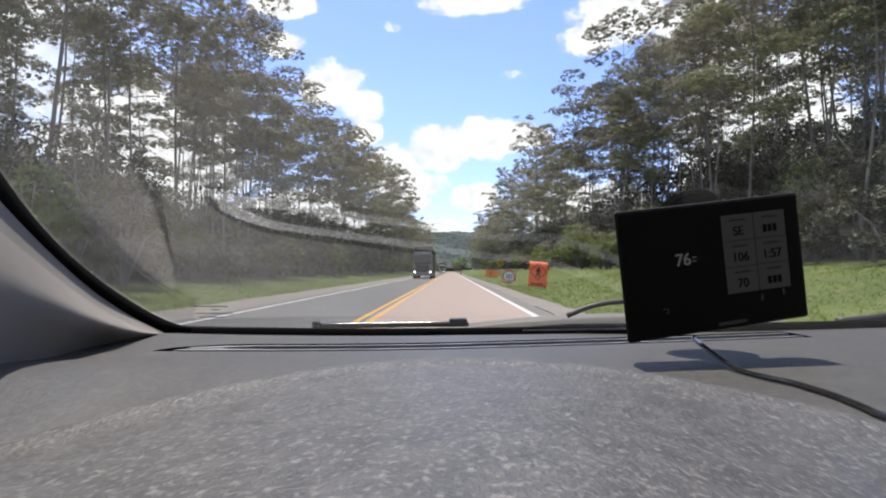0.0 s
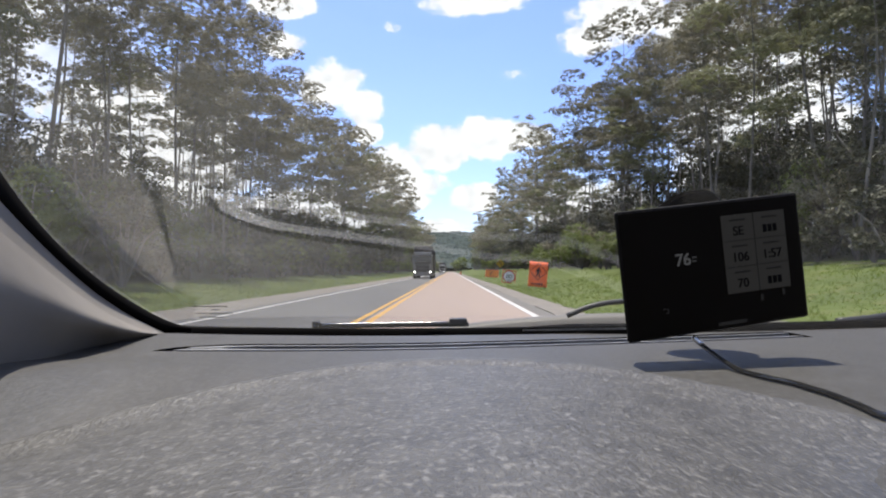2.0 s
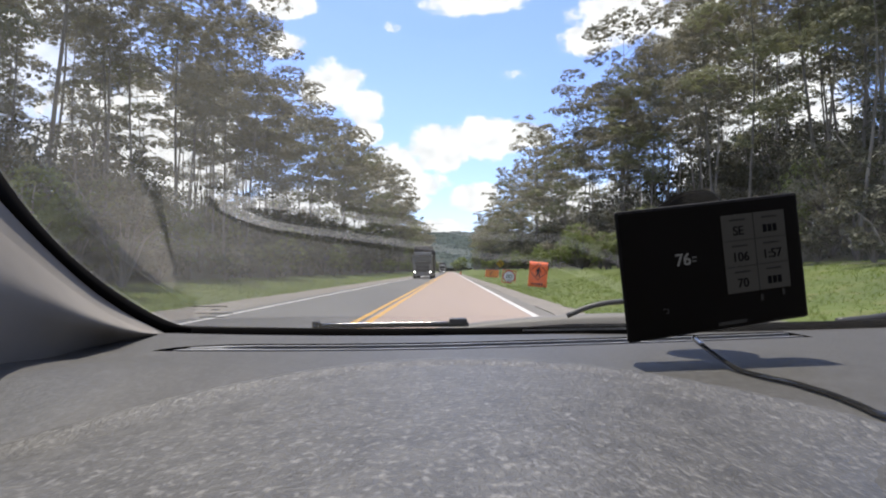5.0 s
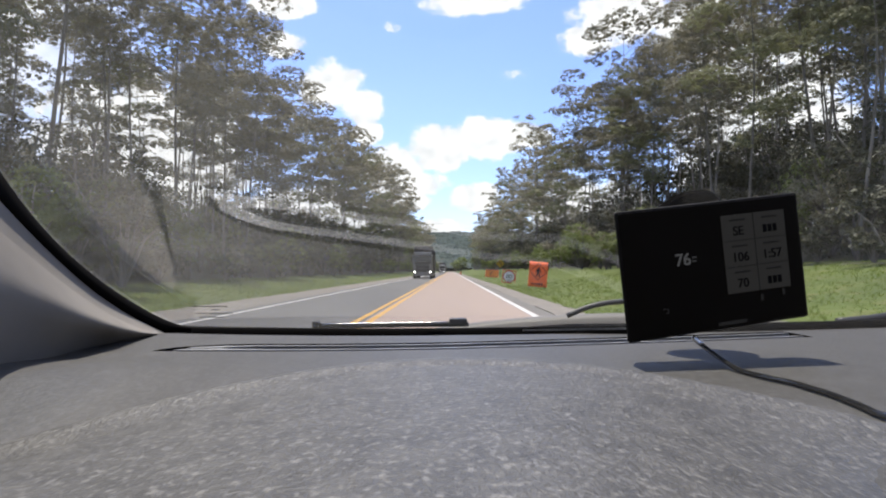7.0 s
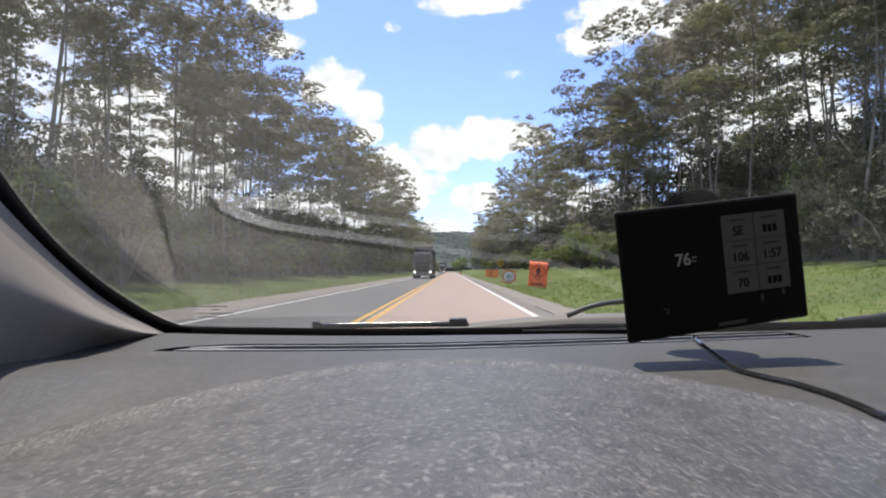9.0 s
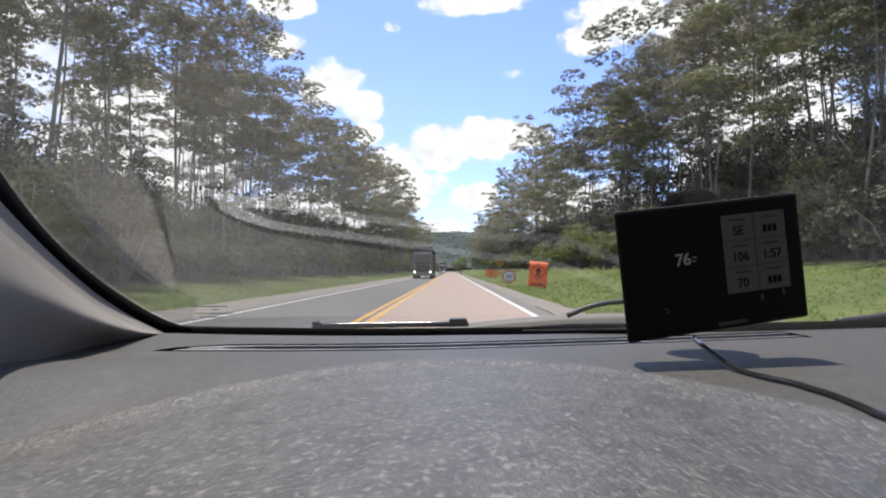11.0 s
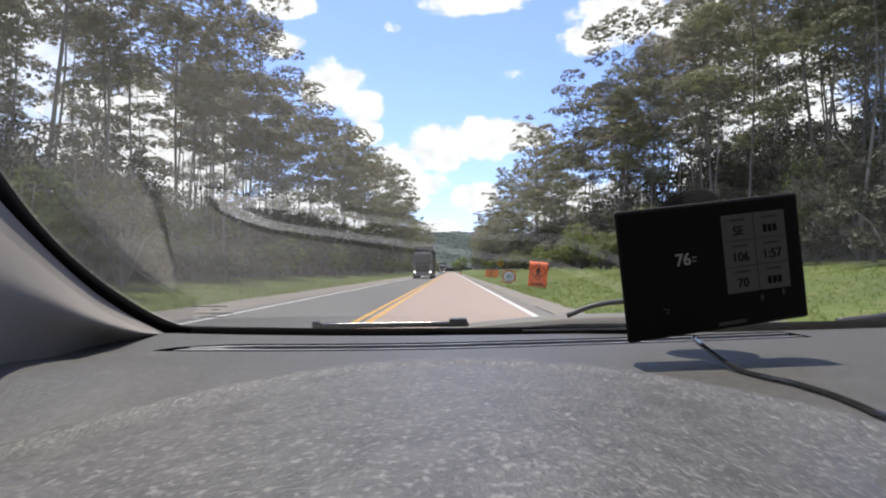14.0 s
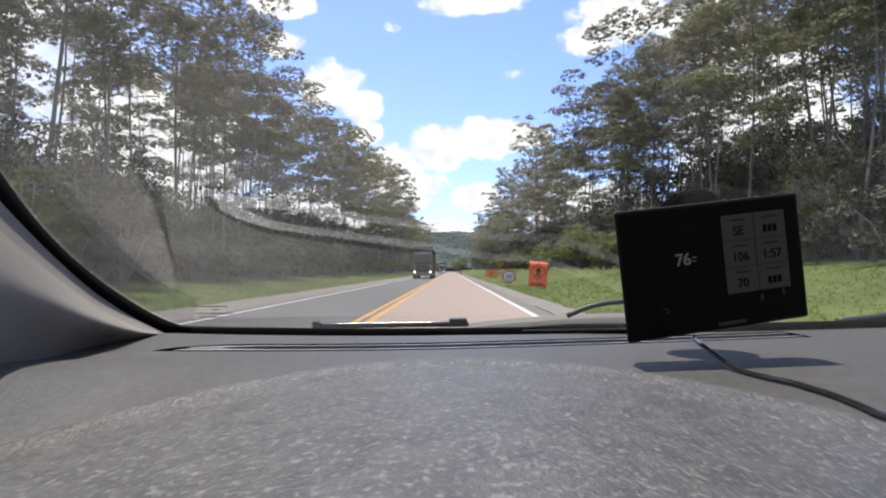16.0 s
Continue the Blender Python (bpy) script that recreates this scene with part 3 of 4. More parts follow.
def tall_tree(seed, height, per, length, width, leaf="leaf", bare=0.42, spread=1.0, sides=7):
    """A slender plantation eucalypt: bare pole, rising limbs, flat-topped leaf clumps in tiers."""
    rng = np.random.default_rng(seed)
    t = thing("tree", "tall slender eucalypt with bare grey trunk and olive crown", "tree", group="roadside eucalypts")
    verts, faces = [], []

    def add(v, f):
        o = len(verts)
        verts.extend(v)
        faces.extend([tuple(i + o for i in q) for q in f])

    lean = rng.normal(0, 0.035, 2)
    r0 = height * 0.0046 + 0.025
    line, rad = [], []
    for i in range(9):
        s = i / 8
        line.append((lean[0] * height * s + 0.25 * math.sin(s * 5 + seed), lean[1] * height * s + 0.2 * math.cos(s * 4 + seed * 2) - 0.2, -0.4 + (height * 0.97 + 0.4) * s))
        rad.append(r0 * (1 - 0.86 * s))
    add(*tube(line, rad, sides))
    centres, radii = [], []
    limbs = int(5 + 4 * spread)
    for k in range(limbs):
        s = bare + (0.97 - bare) * (k + rng.uniform(0, 0.8)) / limbs
        base = Vector(line[int(s * 8)]).lerp(Vector(line[min(int(s * 8) + 1, 8)]), s * 8 - int(s * 8))
        a = k * 2.4 + rng.uniform(-0.5, 0.5)
        reach = height * spread * rng.uniform(0.09, 0.165) * (1.1 - 0.6 * abs(s - 0.78) / 0.3)
        rise = reach * rng.uniform(0.6, 1.25)
        tip = base + Vector((math.cos(a) * reach, math.sin(a) * reach, rise))
        mid = base.lerp(tip, 0.5) + Vector((0, 0, -0.12 * rise))
        rr = r0 * (1 - 0.86 * s) * 0.55
        add(*tube([base, mid, tip], [rr, rr * 0.7, rr * 0.3], 4))
        for q in range(1 + (rng.random() < 0.35)):
            c = tip + Vector(rng.normal(0, 0.03 * height, 3) * np.array([1, 1, 0.6])) * (2.2 * q + 0.2)
            add(*tube([mid.lerp(tip, 0.5), c], [rr * 0.45, rr * 0.2], 3))
            big = height * rng.uniform(0.062, 0.108) * spread ** 0.5 * (1 if q == 0 else 0.7)
            for w in range(5):
                a2 = w * 1.26 + k
                add(*tube([c - Vector((0, 0, 0.03 * height)), c + Vector((math.cos(a2) * big * 0.75, math.sin(a2) * big * 0.75, big * rng.uniform(0.0, 0.35)))], [rr * 0.24, rr * 0.08], 3))
            centres.append(np.array(c))
            radii.append(np.array([big, big * rng.uniform(0.8, 1.1), big * rng.uniform(0.5, 0.68)]))
    # a few leafy shoots on the bare pole
    for k in range(rng.integers(1, 5)):
        s = rng.uniform(0.15, bare)
        c = Vector(line[int(s * 8)]) + Vector(rng.normal(0, 0.5, 3))
        centres.append(np.array(c))
        radii.append(np.array([0.45, 0.45, 0.6]) * rng.uniform(0.6, 1.3))
    top = Vector(line[-1])
    for q in range(2):
        centres.append(np.array(top) + rng.normal(0, 0.04 * height, 3) * np.array([1, 1, 0.3]))
        big = height * rng.uniform(0.06, 0.09)
        radii.append(np.array([big, big, big * 0.6]))
    mesh_object("trunk", verts, faces, M["bark"], t, smooth=True)
    crown_mesh(leaf_cloud(rng, centres, radii, per, length, width), M[leaf], t)
    return t


def bushy(seed, height, per, length, width, leaf, name="bush", label="dense green roadside bush", category="bush", group="undergrowth"):
    """A many-stemmed bush or small round tree: stems and overlapping leaf clumps down to the ground."""
    rng = np.random.default_rng(seed)
    t = thing(name, label, category, group=group)
    verts, faces, centres, radii = [], [], [], []
    for k in range(9):
        a, d = rng.uniform(0, 2 * math.pi), height * rng.uniform(0.05, 0.42)
        tip = Vector((math.cos(a) * d, math.sin(a) * d, height * rng.uniform(0.3, 0.9)))
        v, f = tube([(0, 0, -0.2), tip * 0.5 + Vector((0, 0, 0.1 * height)), tip], [height * 0.016, height * 0.011, height * 0.004], 4)
        o = len(verts)
        verts += v
        faces += [tuple(i + o for i in q) for q in f]
        for q in range(2):
            c = np.array(tip) * rng.uniform(0.6, 1.0) + rng.normal(0, 0.08 * height, 3)
            big = height * rng.uniform(0.14, 0.26)
            c[2] = max(c[2], big * 0.5)
            centres.append(c)
            radii.append(np.array([big, big, big * 0.8]))
    mesh_object("stem", verts, faces, M["bark"], t)
    crown_mesh(leaf_cloud(rng, centres, radii, per, length, width, 0.2), M[leaf], t)
    return t


def plant_woods():
    rng = np.random.default_rng(11)
    near = [tall_tree(20 + i, h, 700, 0.13, 0.085, "leaf_fresh" if i in (1, 3) else "leaf", spread=s, bare=b)
            for i, (h, s, b) in enumerate([(22, 1.0, 0.55), (20, 1.15, 0.45), (24, 0.9, 0.6), (18, 1.2, 0.45), (21, 0.8, 0.58)])]
    middle = [tall_tree(30 + i, h, 340, 0.18, 0.115, "leaf_fresh" if i == 1 else "leaf", spread=s, bare=b, sides=6)
              for i, (h, s, b) in enumerate([(22, 1.05, 0.5), (20, 1.15, 0.44), (23, 0.95, 0.54), (19, 1.2, 0.42)])]
    poles = [tall_tree(50 + i, h, 380, 0.15, 0.095, spread=0.55, bare=b, sides=6) for i, (h, b) in enumerate([(16, 0.55), (18, 0.6), (14, 0.5)])]
    far = [tall_tree(40 + i, h, 52, 0.40, 0.25, "leaf_fresh" if i == 1 else "leaf", spread=s, bare=b, sides=5)
           for i, (h, s, b) in enumerate([(21, 1.1, 0.4), (19, 1.2, 0.35), (23, 1.0, 0.42)])]
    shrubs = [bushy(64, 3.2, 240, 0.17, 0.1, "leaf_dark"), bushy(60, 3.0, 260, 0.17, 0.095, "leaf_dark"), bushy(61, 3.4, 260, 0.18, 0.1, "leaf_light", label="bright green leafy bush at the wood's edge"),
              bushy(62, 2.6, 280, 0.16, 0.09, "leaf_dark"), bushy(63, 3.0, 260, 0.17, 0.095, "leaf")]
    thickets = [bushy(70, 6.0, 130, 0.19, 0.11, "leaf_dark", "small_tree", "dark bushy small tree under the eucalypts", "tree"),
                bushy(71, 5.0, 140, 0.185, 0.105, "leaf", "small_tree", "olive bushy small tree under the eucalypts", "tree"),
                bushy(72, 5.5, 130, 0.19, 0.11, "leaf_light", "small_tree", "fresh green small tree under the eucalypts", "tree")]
    # understorey and backwoods take the shade-toned leaves, so the wood darkens inwards
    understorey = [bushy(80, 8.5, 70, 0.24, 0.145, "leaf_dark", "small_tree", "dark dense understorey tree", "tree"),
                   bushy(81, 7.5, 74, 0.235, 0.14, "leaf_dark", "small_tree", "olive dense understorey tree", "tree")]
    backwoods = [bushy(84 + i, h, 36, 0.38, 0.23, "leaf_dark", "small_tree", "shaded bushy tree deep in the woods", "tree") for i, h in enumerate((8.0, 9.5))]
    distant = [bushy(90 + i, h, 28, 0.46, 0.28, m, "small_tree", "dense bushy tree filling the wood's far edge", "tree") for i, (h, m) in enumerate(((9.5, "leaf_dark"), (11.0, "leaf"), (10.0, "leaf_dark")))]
    used = set()

    def put(stock, x, y, scale):
        k = int(rng.integers(len(stock)))
        ob = stock[k]
        m = Matrix.Translation((x, y, ground_height(x, y))) @ Matrix.Rotation(rng.uniform(0, 6.28), 4, "Z")
        if ob.name not in used:
            used.add(ob.name)
            new_ob = ob
            new_ob.matrix_basis = m
        else:
            new_ob = copy_thing(ob, m)
        new_ob.scale = (scale, scale, scale * rng.uniform(0.94, 1.06))
        return new_ob

    for side in (-1, 1):
        for row, (x, gap) in enumerate(((17.5, 5.4), (22.5, 6.5), (28.0, 9.0))):
            y = x / 0.84 + rng.uniform(0, 2)
            while y < 95:
                put(near if y < 52 else middle, side * (x + rng.normal(0, 1.1)) + (0.9 if side > 0 else 0), y, rng.uniform(0.82, 1.08))
                y += gap * rng.uniform(0.65, 1.4)
        for row, (x, gap) in enumerate(((19.5, 3.6), (24.5, 4.4))):
            y = x / 0.84 + rng.uniform(0, 2)
            while y < 75:
                put(poles, side * (x + rng.normal(0, 1.4)), y, rng.uniform(0.85, 1.15))
                y += gap * rng.uniform(0.5, 1.5)
        for row, (x, gap) in enumerate(((16.2, 5.5), (20.5, 6.0))):
            y = 97 + row * 3
            while y < 440:
                put(far, side * (x + rng.normal(0, 1.3)) + (1.0 if side > 0 else 0), y, rng.uniform(0.85, 1.2))
                y += gap * rng.uniform(0.7, 1.4) * (1 + y / 500)
        for row, (x, gap, size) in enumerate(((15.6, 2.0, 0.8), (18.6, 3.2, 0.85), (24.5, 4.2, 0.95))):
            y = x / 0.84
            while y < 260:
                put((shrubs, thickets, understorey)[row], side * (x + rng.normal(0, 0.9)), y, size * rng.uniform(0.6, 1.2) * (1 + y / 500))
                y += gap * 0.78 * rng.uniform(0.6, 1.4) * (1 + y / 60)
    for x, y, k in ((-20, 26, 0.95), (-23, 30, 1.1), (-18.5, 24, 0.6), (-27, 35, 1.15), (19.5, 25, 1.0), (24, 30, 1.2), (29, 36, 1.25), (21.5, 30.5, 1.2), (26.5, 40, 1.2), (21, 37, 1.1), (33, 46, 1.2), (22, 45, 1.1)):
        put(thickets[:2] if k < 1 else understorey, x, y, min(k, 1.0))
    for x, y, k in ((17.6, 25.2, 0.8), (19.6, 26.4, 0.95), (18.6, 28.5, 0.9), (21.8, 29.5, 1.05), (23.2, 31.2, 1.0), (25.2, 33.6, 1.1), (20.6, 32.0, 1.0), (27.4, 36.0, 1.1)):
        put(thickets, x, y, k)
    for x, y in ((18.6, 25.0), (20.8, 27.2), (22.9, 29.6), (21.4, 39.5), (25.5, 45.5), (21.5, 27.5), (24, 32.5), (27, 35.5), (31, 41)):
        put(near, x, y, rng.uniform(0.8, 0.95))
    for x, y in ((20.2, 26), (22.6, 28.4), (23.4, 31.5), (25.5, 33), (26.2, 36), (28.5, 39), (24.8, 37.5), (-22.5, 29), (-24.5, 31), (-26, 34)):
        put(poles, x, y, rng.uniform(1.0, 1.25))
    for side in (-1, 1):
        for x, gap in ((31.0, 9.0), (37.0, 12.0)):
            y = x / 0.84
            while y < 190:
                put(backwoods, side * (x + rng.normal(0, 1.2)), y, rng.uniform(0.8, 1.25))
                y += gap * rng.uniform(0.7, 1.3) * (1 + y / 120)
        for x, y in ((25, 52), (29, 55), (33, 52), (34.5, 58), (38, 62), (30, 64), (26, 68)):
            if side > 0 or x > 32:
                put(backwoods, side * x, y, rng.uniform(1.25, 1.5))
        y = 78
        while y < 330:
            put(distant, side * (21.5 + rng.normal(0, 1.2)), y, rng.uniform(0.8, 1.15))
            y += 5.5 * rng.uniform(0.7, 1.3) * (1 + y / 300)
    for y in range(36, 126, 5):
        put([shrubs[2], thickets[2]], 14.0 + rng.normal(0, 0.7), y + rng.uniform(-2, 2), rng.uniform(0.6, 1.0))
    for side in (-1, 1):
        for y in range(56, 150, 7):
            put([understorey[1], thickets[1], thickets[0]], side * (16.4 + rng.normal(0, 0.8)), y + rng.uniform(-2, 2), rng.uniform(0.95, 1.25))
    for y in range(20, 70, 4):
        put([shrubs[2], shrubs[3], thickets[0], thickets[2]], -14.8 + rng.normal(0, 0.6), y + rng.uniform(-2, 2), rng.uniform(0.7, 1.0))
    for k in range(34):
        x = rng.uniform(-70, 70)
        put(shrubs, x, rng.uniform(475, 545), rng.uniform(2.4, 4.2))


plant_woods()


def build_hill():
    """The wooded ridge that closes the valley ahead, with a ragged top of crowns."""
    xs = np.concatenate([np.linspace(-900, -130, 60), np.linspace(-124, 124, 110), np.linspace(130, 900, 60)])
    ys = np.concatenate([np.linspace(560, 1000, 90), np.linspace(1010, 1500, 12)])
    verts = []
    for y in ys:
        for x in xs:
            s = (y - 560) / 940
            h = 66 * math.exp(-((s - 0.45) / 0.28) ** 2) * (0.75 + 0.3 * math.exp(-((x + 10) / 260) ** 2)) + 10 * noise.noise((x * 0.006, y * 0.006, 2))
            h += 5 * abs(noise.noise((x * 0.06, y * 0.06, 9))) + 4.5 * abs(noise.noise((x * 0.16, y * 0.16, 4)))
            verts.append((x, y, h - 6))
    ob = mesh_object("hill", verts, grid_faces(len(ys), len(xs)), M["hill"])
    tagged(ob, "distant wooded ridge closing the valley ahead", "hill", kind="structure")


build_hill()

# ---- the car ----
car = thing("car", "grey car on the road, interior with dashboard and windshield", "car", (0, 0, EYE))


def glass_base(x):
    return 0.78 + 0.12 * x - 0.05 * x * x


def glass_foot(x):
    """Where the windshield's lower edge stands."""
    return max(0.86 - 0.17 * min(max(x, 0.0), 0.3), glass_base(x) + 0.004)


def dash_z(x):
    x = max(x, -0.38)
    return -0.0885 + (0.06 if x < 0 else 0.02) * x * x


VENT_LEFT, VENT_RIGHT = -0.308, 0.46


def vent_near(x):
    return glass_base(x) - (0.127 - 0.06 * x if x < 0 else 0.127 - 0.10 * x)


def vent_front(x):
    """The front edge of the defroster panel, rounded back towards its pointed end."""
    full = 0.063
    end = min(1.0, max(0.0, (x - VENT_LEFT) / 0.10))
    return vent_near(x) + 0.0015 + full * math.sqrt(1 - (1 - end) ** 2)


def seal_reach(x):
    """How much farther out than the dash's crest the seal lies, in the gully along the glass."""
    return max(1.0, (glass_foot(x) - 0.015) / glass_base(x))


def build_dash():
    """Dashboard top from the windshield down to the seats, with an opening for the defroster vent."""
    v0, v1 = VENT_LEFT, VENT_RIGHT
    # the columns beyond the pillar are unseen, added so the glass mirrors even grey
    xs = [-0.95, -0.75, -0.6, -0.52, -0.47, -0.42, -0.39, -0.36, -0.342] + [v0 + (v1 - v0) * (i / 40) ** 1.5 for i in range(41)] + [0.5 + 0.06 * i for i in range(10)]
    lines = [lambda x: max(glass_foot(x) - 0.006, glass_base(x) + 0.03), lambda x: glass_base(x) + 0.012, vent_front, vent_near, lambda x: 0.40, lambda x: 0.2, lambda x: 0.0, lambda x: -0.12]
    rows = []
    for a, b, n in ((0, 1, 4), (1, 2, 3), (2, 3, 1), (3, 4, 6), (4, 5, 4), (5, 6, 4), (6, 7, 2)):
        rows += [(a, b, k / n) for k in range(n)]
    rows.append((6, 7, 1.0))
    verts = []
    for a, b, u in rows:
        for x in xs:
            y = lines[a](x) * (1 - u) + lines[b](x) * u
            rim = max(0.0, min(1.0, (-0.40 - x) / 0.05))
            dip = min(1.0, max(0.0, (0.50 - y) / 0.16)) * min(1.0, max(0.0, (0.12 - x) / 0.15)) * min(1.0, max(0.0, (x + 0.34) / 0.1))
            lift = 0.014 * min(1.0, max(0.0, (-0.26 - x) / 0.05)) * min(1.0, max(0.0, (0.53 - y) / 0.12))
            foot = min(1.0, max(0.0, (y - glass_base(x) - 0.012) / 0.05))
            verts.append((x, y, dash_z(x) - 0.012 * rim * rim - 0.02 * dip + lift - 0.014 * foot))
    cols = len(xs)
    opening = next(i for i, r in enumerate(rows) if r[0] == 2)
    faces = []
    for f in grid_faces(len(rows), cols):
        i, j = f[0] // cols, f[0] % cols
        if i == opening and v0 - 1e-6 <= xs[j] < v1 - 1e-6:
            continue
        faces.append(f)
    # front panel down towards the floor
    o = len(verts)
    last = (len(rows) - 1) * cols
    verts += [(x, -0.13, -0.5) for x in xs]
    faces += [(last + j, last + j + 1, o + j + 1, o + j) for j in range(cols - 1)]
    dash = mesh_object("dashboard", verts, faces, M["dash"], car, "grey plastic dashboard top", True)
    # defroster: a dark well, in it two flush rims that leave a groove all round and a slot between them
    n = 60
    us = [v0 + (v1 - v0) * (i / n) ** 1.5 for i in range(n + 1)]
    walls = [(i * 4 + k, i * 4 + k + 1, i * 4 + k + 5, i * 4 + k + 4) for i in range(n) for k in range(3)]
    caps = [(0, 1, 2, 3), (n * 4 + 3, n * 4 + 2, n * 4 + 1, n * 4)]
    tv = []
    for x in us:
        z, a, b = dash_z(x), vent_front(x), vent_near(x)
        tv += [(x, a, z), (x, a, z - 0.03), (x, b, z - 0.03), (x, b, z)]
    tray = mesh_object("defroster_vent", tv, walls + caps, M["slot"], dash, "black defroster vent slot")
    for a, b, start in ((0.14, 0.34, -0.284), (0.66, 0.86, -0.290)):
        sv = []
        for x in [start + (v1 - 0.006 - start) * (i / n) ** 1.5 for i in range(n + 1)]:
            z, front, near = dash_z(x), vent_front(x), vent_near(x)
            shut = 0.16 * (1 - math.sqrt(1 - (1 - min(1.0, max(0.0, (x + 0.25) / 0.06))) ** 2))     # the slot's rounded end
            u0, u1 = (a, b + shut) if a < 0.5 else (a - shut, b)
            ya, yb = front + (near - front) * u0, front + (near - front) * u1
            sv += [(x, ya, z - 0.005), (x, ya, z - 0.0006), (x, yb, z + 0.0004), (x, yb, z - 0.005)]
        mesh_object("rim", sv, walls + caps, M["rim"], tray, "satin grey vent rim")
    # the grained hood over the instruments, domed, with a rolled front edge
    hv, hc = [], 0
    us = np.linspace(-0.40, 0.42, 60)
    for x in us:
        q = abs(x - 0.01)
        yc = 0.40 - 1.75 * q * q if q < 0.24 else 0.30 - 0.9 * (q - 0.24)
        top = -0.0615 - (0.5 if x < 0.01 else 0.43) * q * q
        ring = [(yc + 0.030, top - 0.05), (yc + 0.026, top - 0.022), (yc + 0.018, top - 0.009), (yc + 0.008, top - 0.001), (yc + 0.003, top + 0.0012), (yc - 0.004, top + 0.0018), (yc - 0.011, top + 0.0010), (yc - 0.016, top - 0.0006)]
        gully = 0.005 * min(1.0, max(0.12, (0.02 - x) / 0.22)) if x < 0.02 else 0.0008
        ring += [(yc - 0.026, top - gully * 0.4), (yc - 0.036, top - gully * 0.8), (yc - 0.048, top - gully)]
        ring += [(yc - 0.016 + (-0.12 - yc) * s, top - gully * max(0.0, 1 - s * 3) + 0.002 * math.sin(s * 3)) for s in (0.12, 0.25, 0.45, 0.7, 1.0)] + [(-0.13, top - 0.2)]
        hc = len(ring)
        fall = 1.6 * max(0.0, x - 0.03) ** 2
        hv += [(x, y, z - fall * min(1.0, max(0.0, (yc - 0.02 - y) / 0.2))) for y, z in ring]
    mesh_object("instrument_hood", hv, grid_faces(len(us), hc), M["hood"], car, "grained grey hood over the instruments", True)


def along(c, s):
    """A cubic or quartic edge of the pillar: height for each metre of its distance to the side, s ahead for each."""
    z = 0.0
    for k in c:
        z = z * s + k
    return z


def build_pillar():
    """Trim of the windshield's side post: black seal, grey facet, a padded roll that turns under to the dash."""
    seal_edge = (0.5436, -3.9597, 11.0004, -14.1839, 7.1769)
    facet_edge = (-0.3074, 1.9756, -4.4213, 3.4988, -0.4146)
    roll_edge = (-0.1522, 1.1393, -2.8298, 2.3431, -0.2666)
    foot_edge = (0.3248, -1.6549, 2.7563, -1.7096)
    n = 56
    sv, pv = [], []
    for i in range(n + 1):
        s = 1.08 + 0.93 * i / n
        z0, z1, z2, z3 = (along(c, s) for c in (seal_edge, facet_edge, roll_edge, foot_edge))
        z3 = min(z3, z2 - 0.006)
        q = 1.08 + 1.14 * i / n
        e0 = along(seal_edge, q)
        e1 = along(facet_edge, min(q, 2.0)) - 0.07 * max(0.0, q - 2.0)
        pane = min(0.44, 0.972 * 0.293 / (e0 + 0.445 * q))          # just inside the glass
        for k, z in ((1.02, e0 + 0.002), (1.0, e0), (0.975, e0 * 0.7 + e1 * 0.3), (0.975, e0 * 0.3 + e1 * 0.7), (0.99, e1 - 0.004)):
            d = pane * k
            sv.append((-d, q * d, z * d))
        d0 = min(0.425, 0.972 * 0.293 / (z0 + 0.445 * s) * 0.985)
        d0 += (0.388 - d0) * max(0.0, (s - 1.6) / 0.41) ** 2
        d1 = min(0.374, d0 * 0.965 - 0.035 * min(1.0, (2.02 - s) / 0.3))
        ring = [(d0, z1 + 0.004), (d0 * 0.995, z1), (d0 * 0.975, z2 + 0.003), (d0 * 0.965, z2)]
        for t, k in ((0.08, 0.38), (0.17, 0.72), (0.26, 0.98), (0.35, 1.14), (0.46, 1.14), (0.62, 0.98), (0.80, 0.68), (1.0, 0.35)):
            ring.append((d0 * 0.965 + (d1 - d0 * 0.965) * k, z2 + (z3 - z2) * t))
        ring += [(d0 * 0.965, z3 - 0.05), (0.40, z3 - 0.3)]
        pv += [(-d, s * d, z * d) for d, z in ring]
    mesh_object("pillar_trim", pv, grid_faces(n + 1, 14), M["pillar"], car, "light grey padded pillar trim in sunlight", True)
    mesh_object("pillar_seal", sv, grid_faces(n + 1, 5), M["rubber"], car, "black rubber seal along the windshield edge", True)


def build_glass():
    xs = np.linspace(-0.60, 1.15, 71)
    verts = []
    for x in xs:
        t = min(1.0, max(0.0, (x - 0.02) / 0.28))
        t = t * t * (3 - 2 * t)
        foot, rise = 0.865 + (0.813 - 0.865) * t + 0.10 * max(0.0, x - 0.3), 0.445 + (0.76 - 0.445) * t
        for k in range(25):
            s = 0.97 * k / 24
            verts.append((x, foot - s, -0.092 + rise * s))
    g = mesh_object("windshield", verts, [f[::-1] for f in grid_faces(len(xs), 25)], M["glass"], car, "sloping clear windshield with faint reflections", True)
    g.visible_shadow = False
    n = 48
    bv = []
    for i in range(n + 1):
        x = -0.345 + 1.45 * (i / n) ** 1.4
        y, z, far = glass_base(x), dash_z(x), seal_reach(x)
        h = 0.0105
        low = z - 0.004 + 0.004 * max(0.0, 1 - (x + 0.345) / 0.05)
        for dy, v in ((-0.004, low), (-0.003, z + h * 0.7), (0.002, z + h), (0.009, z + h), (0.011, z - 0.02)):
            bv.append((x * far, (y + dy) * far, v * far))
    mesh_object("windshield_seal", bv, grid_faces(n + 1, 5), M["rubber"], car, "black rubber seal at the windshield's foot", True)


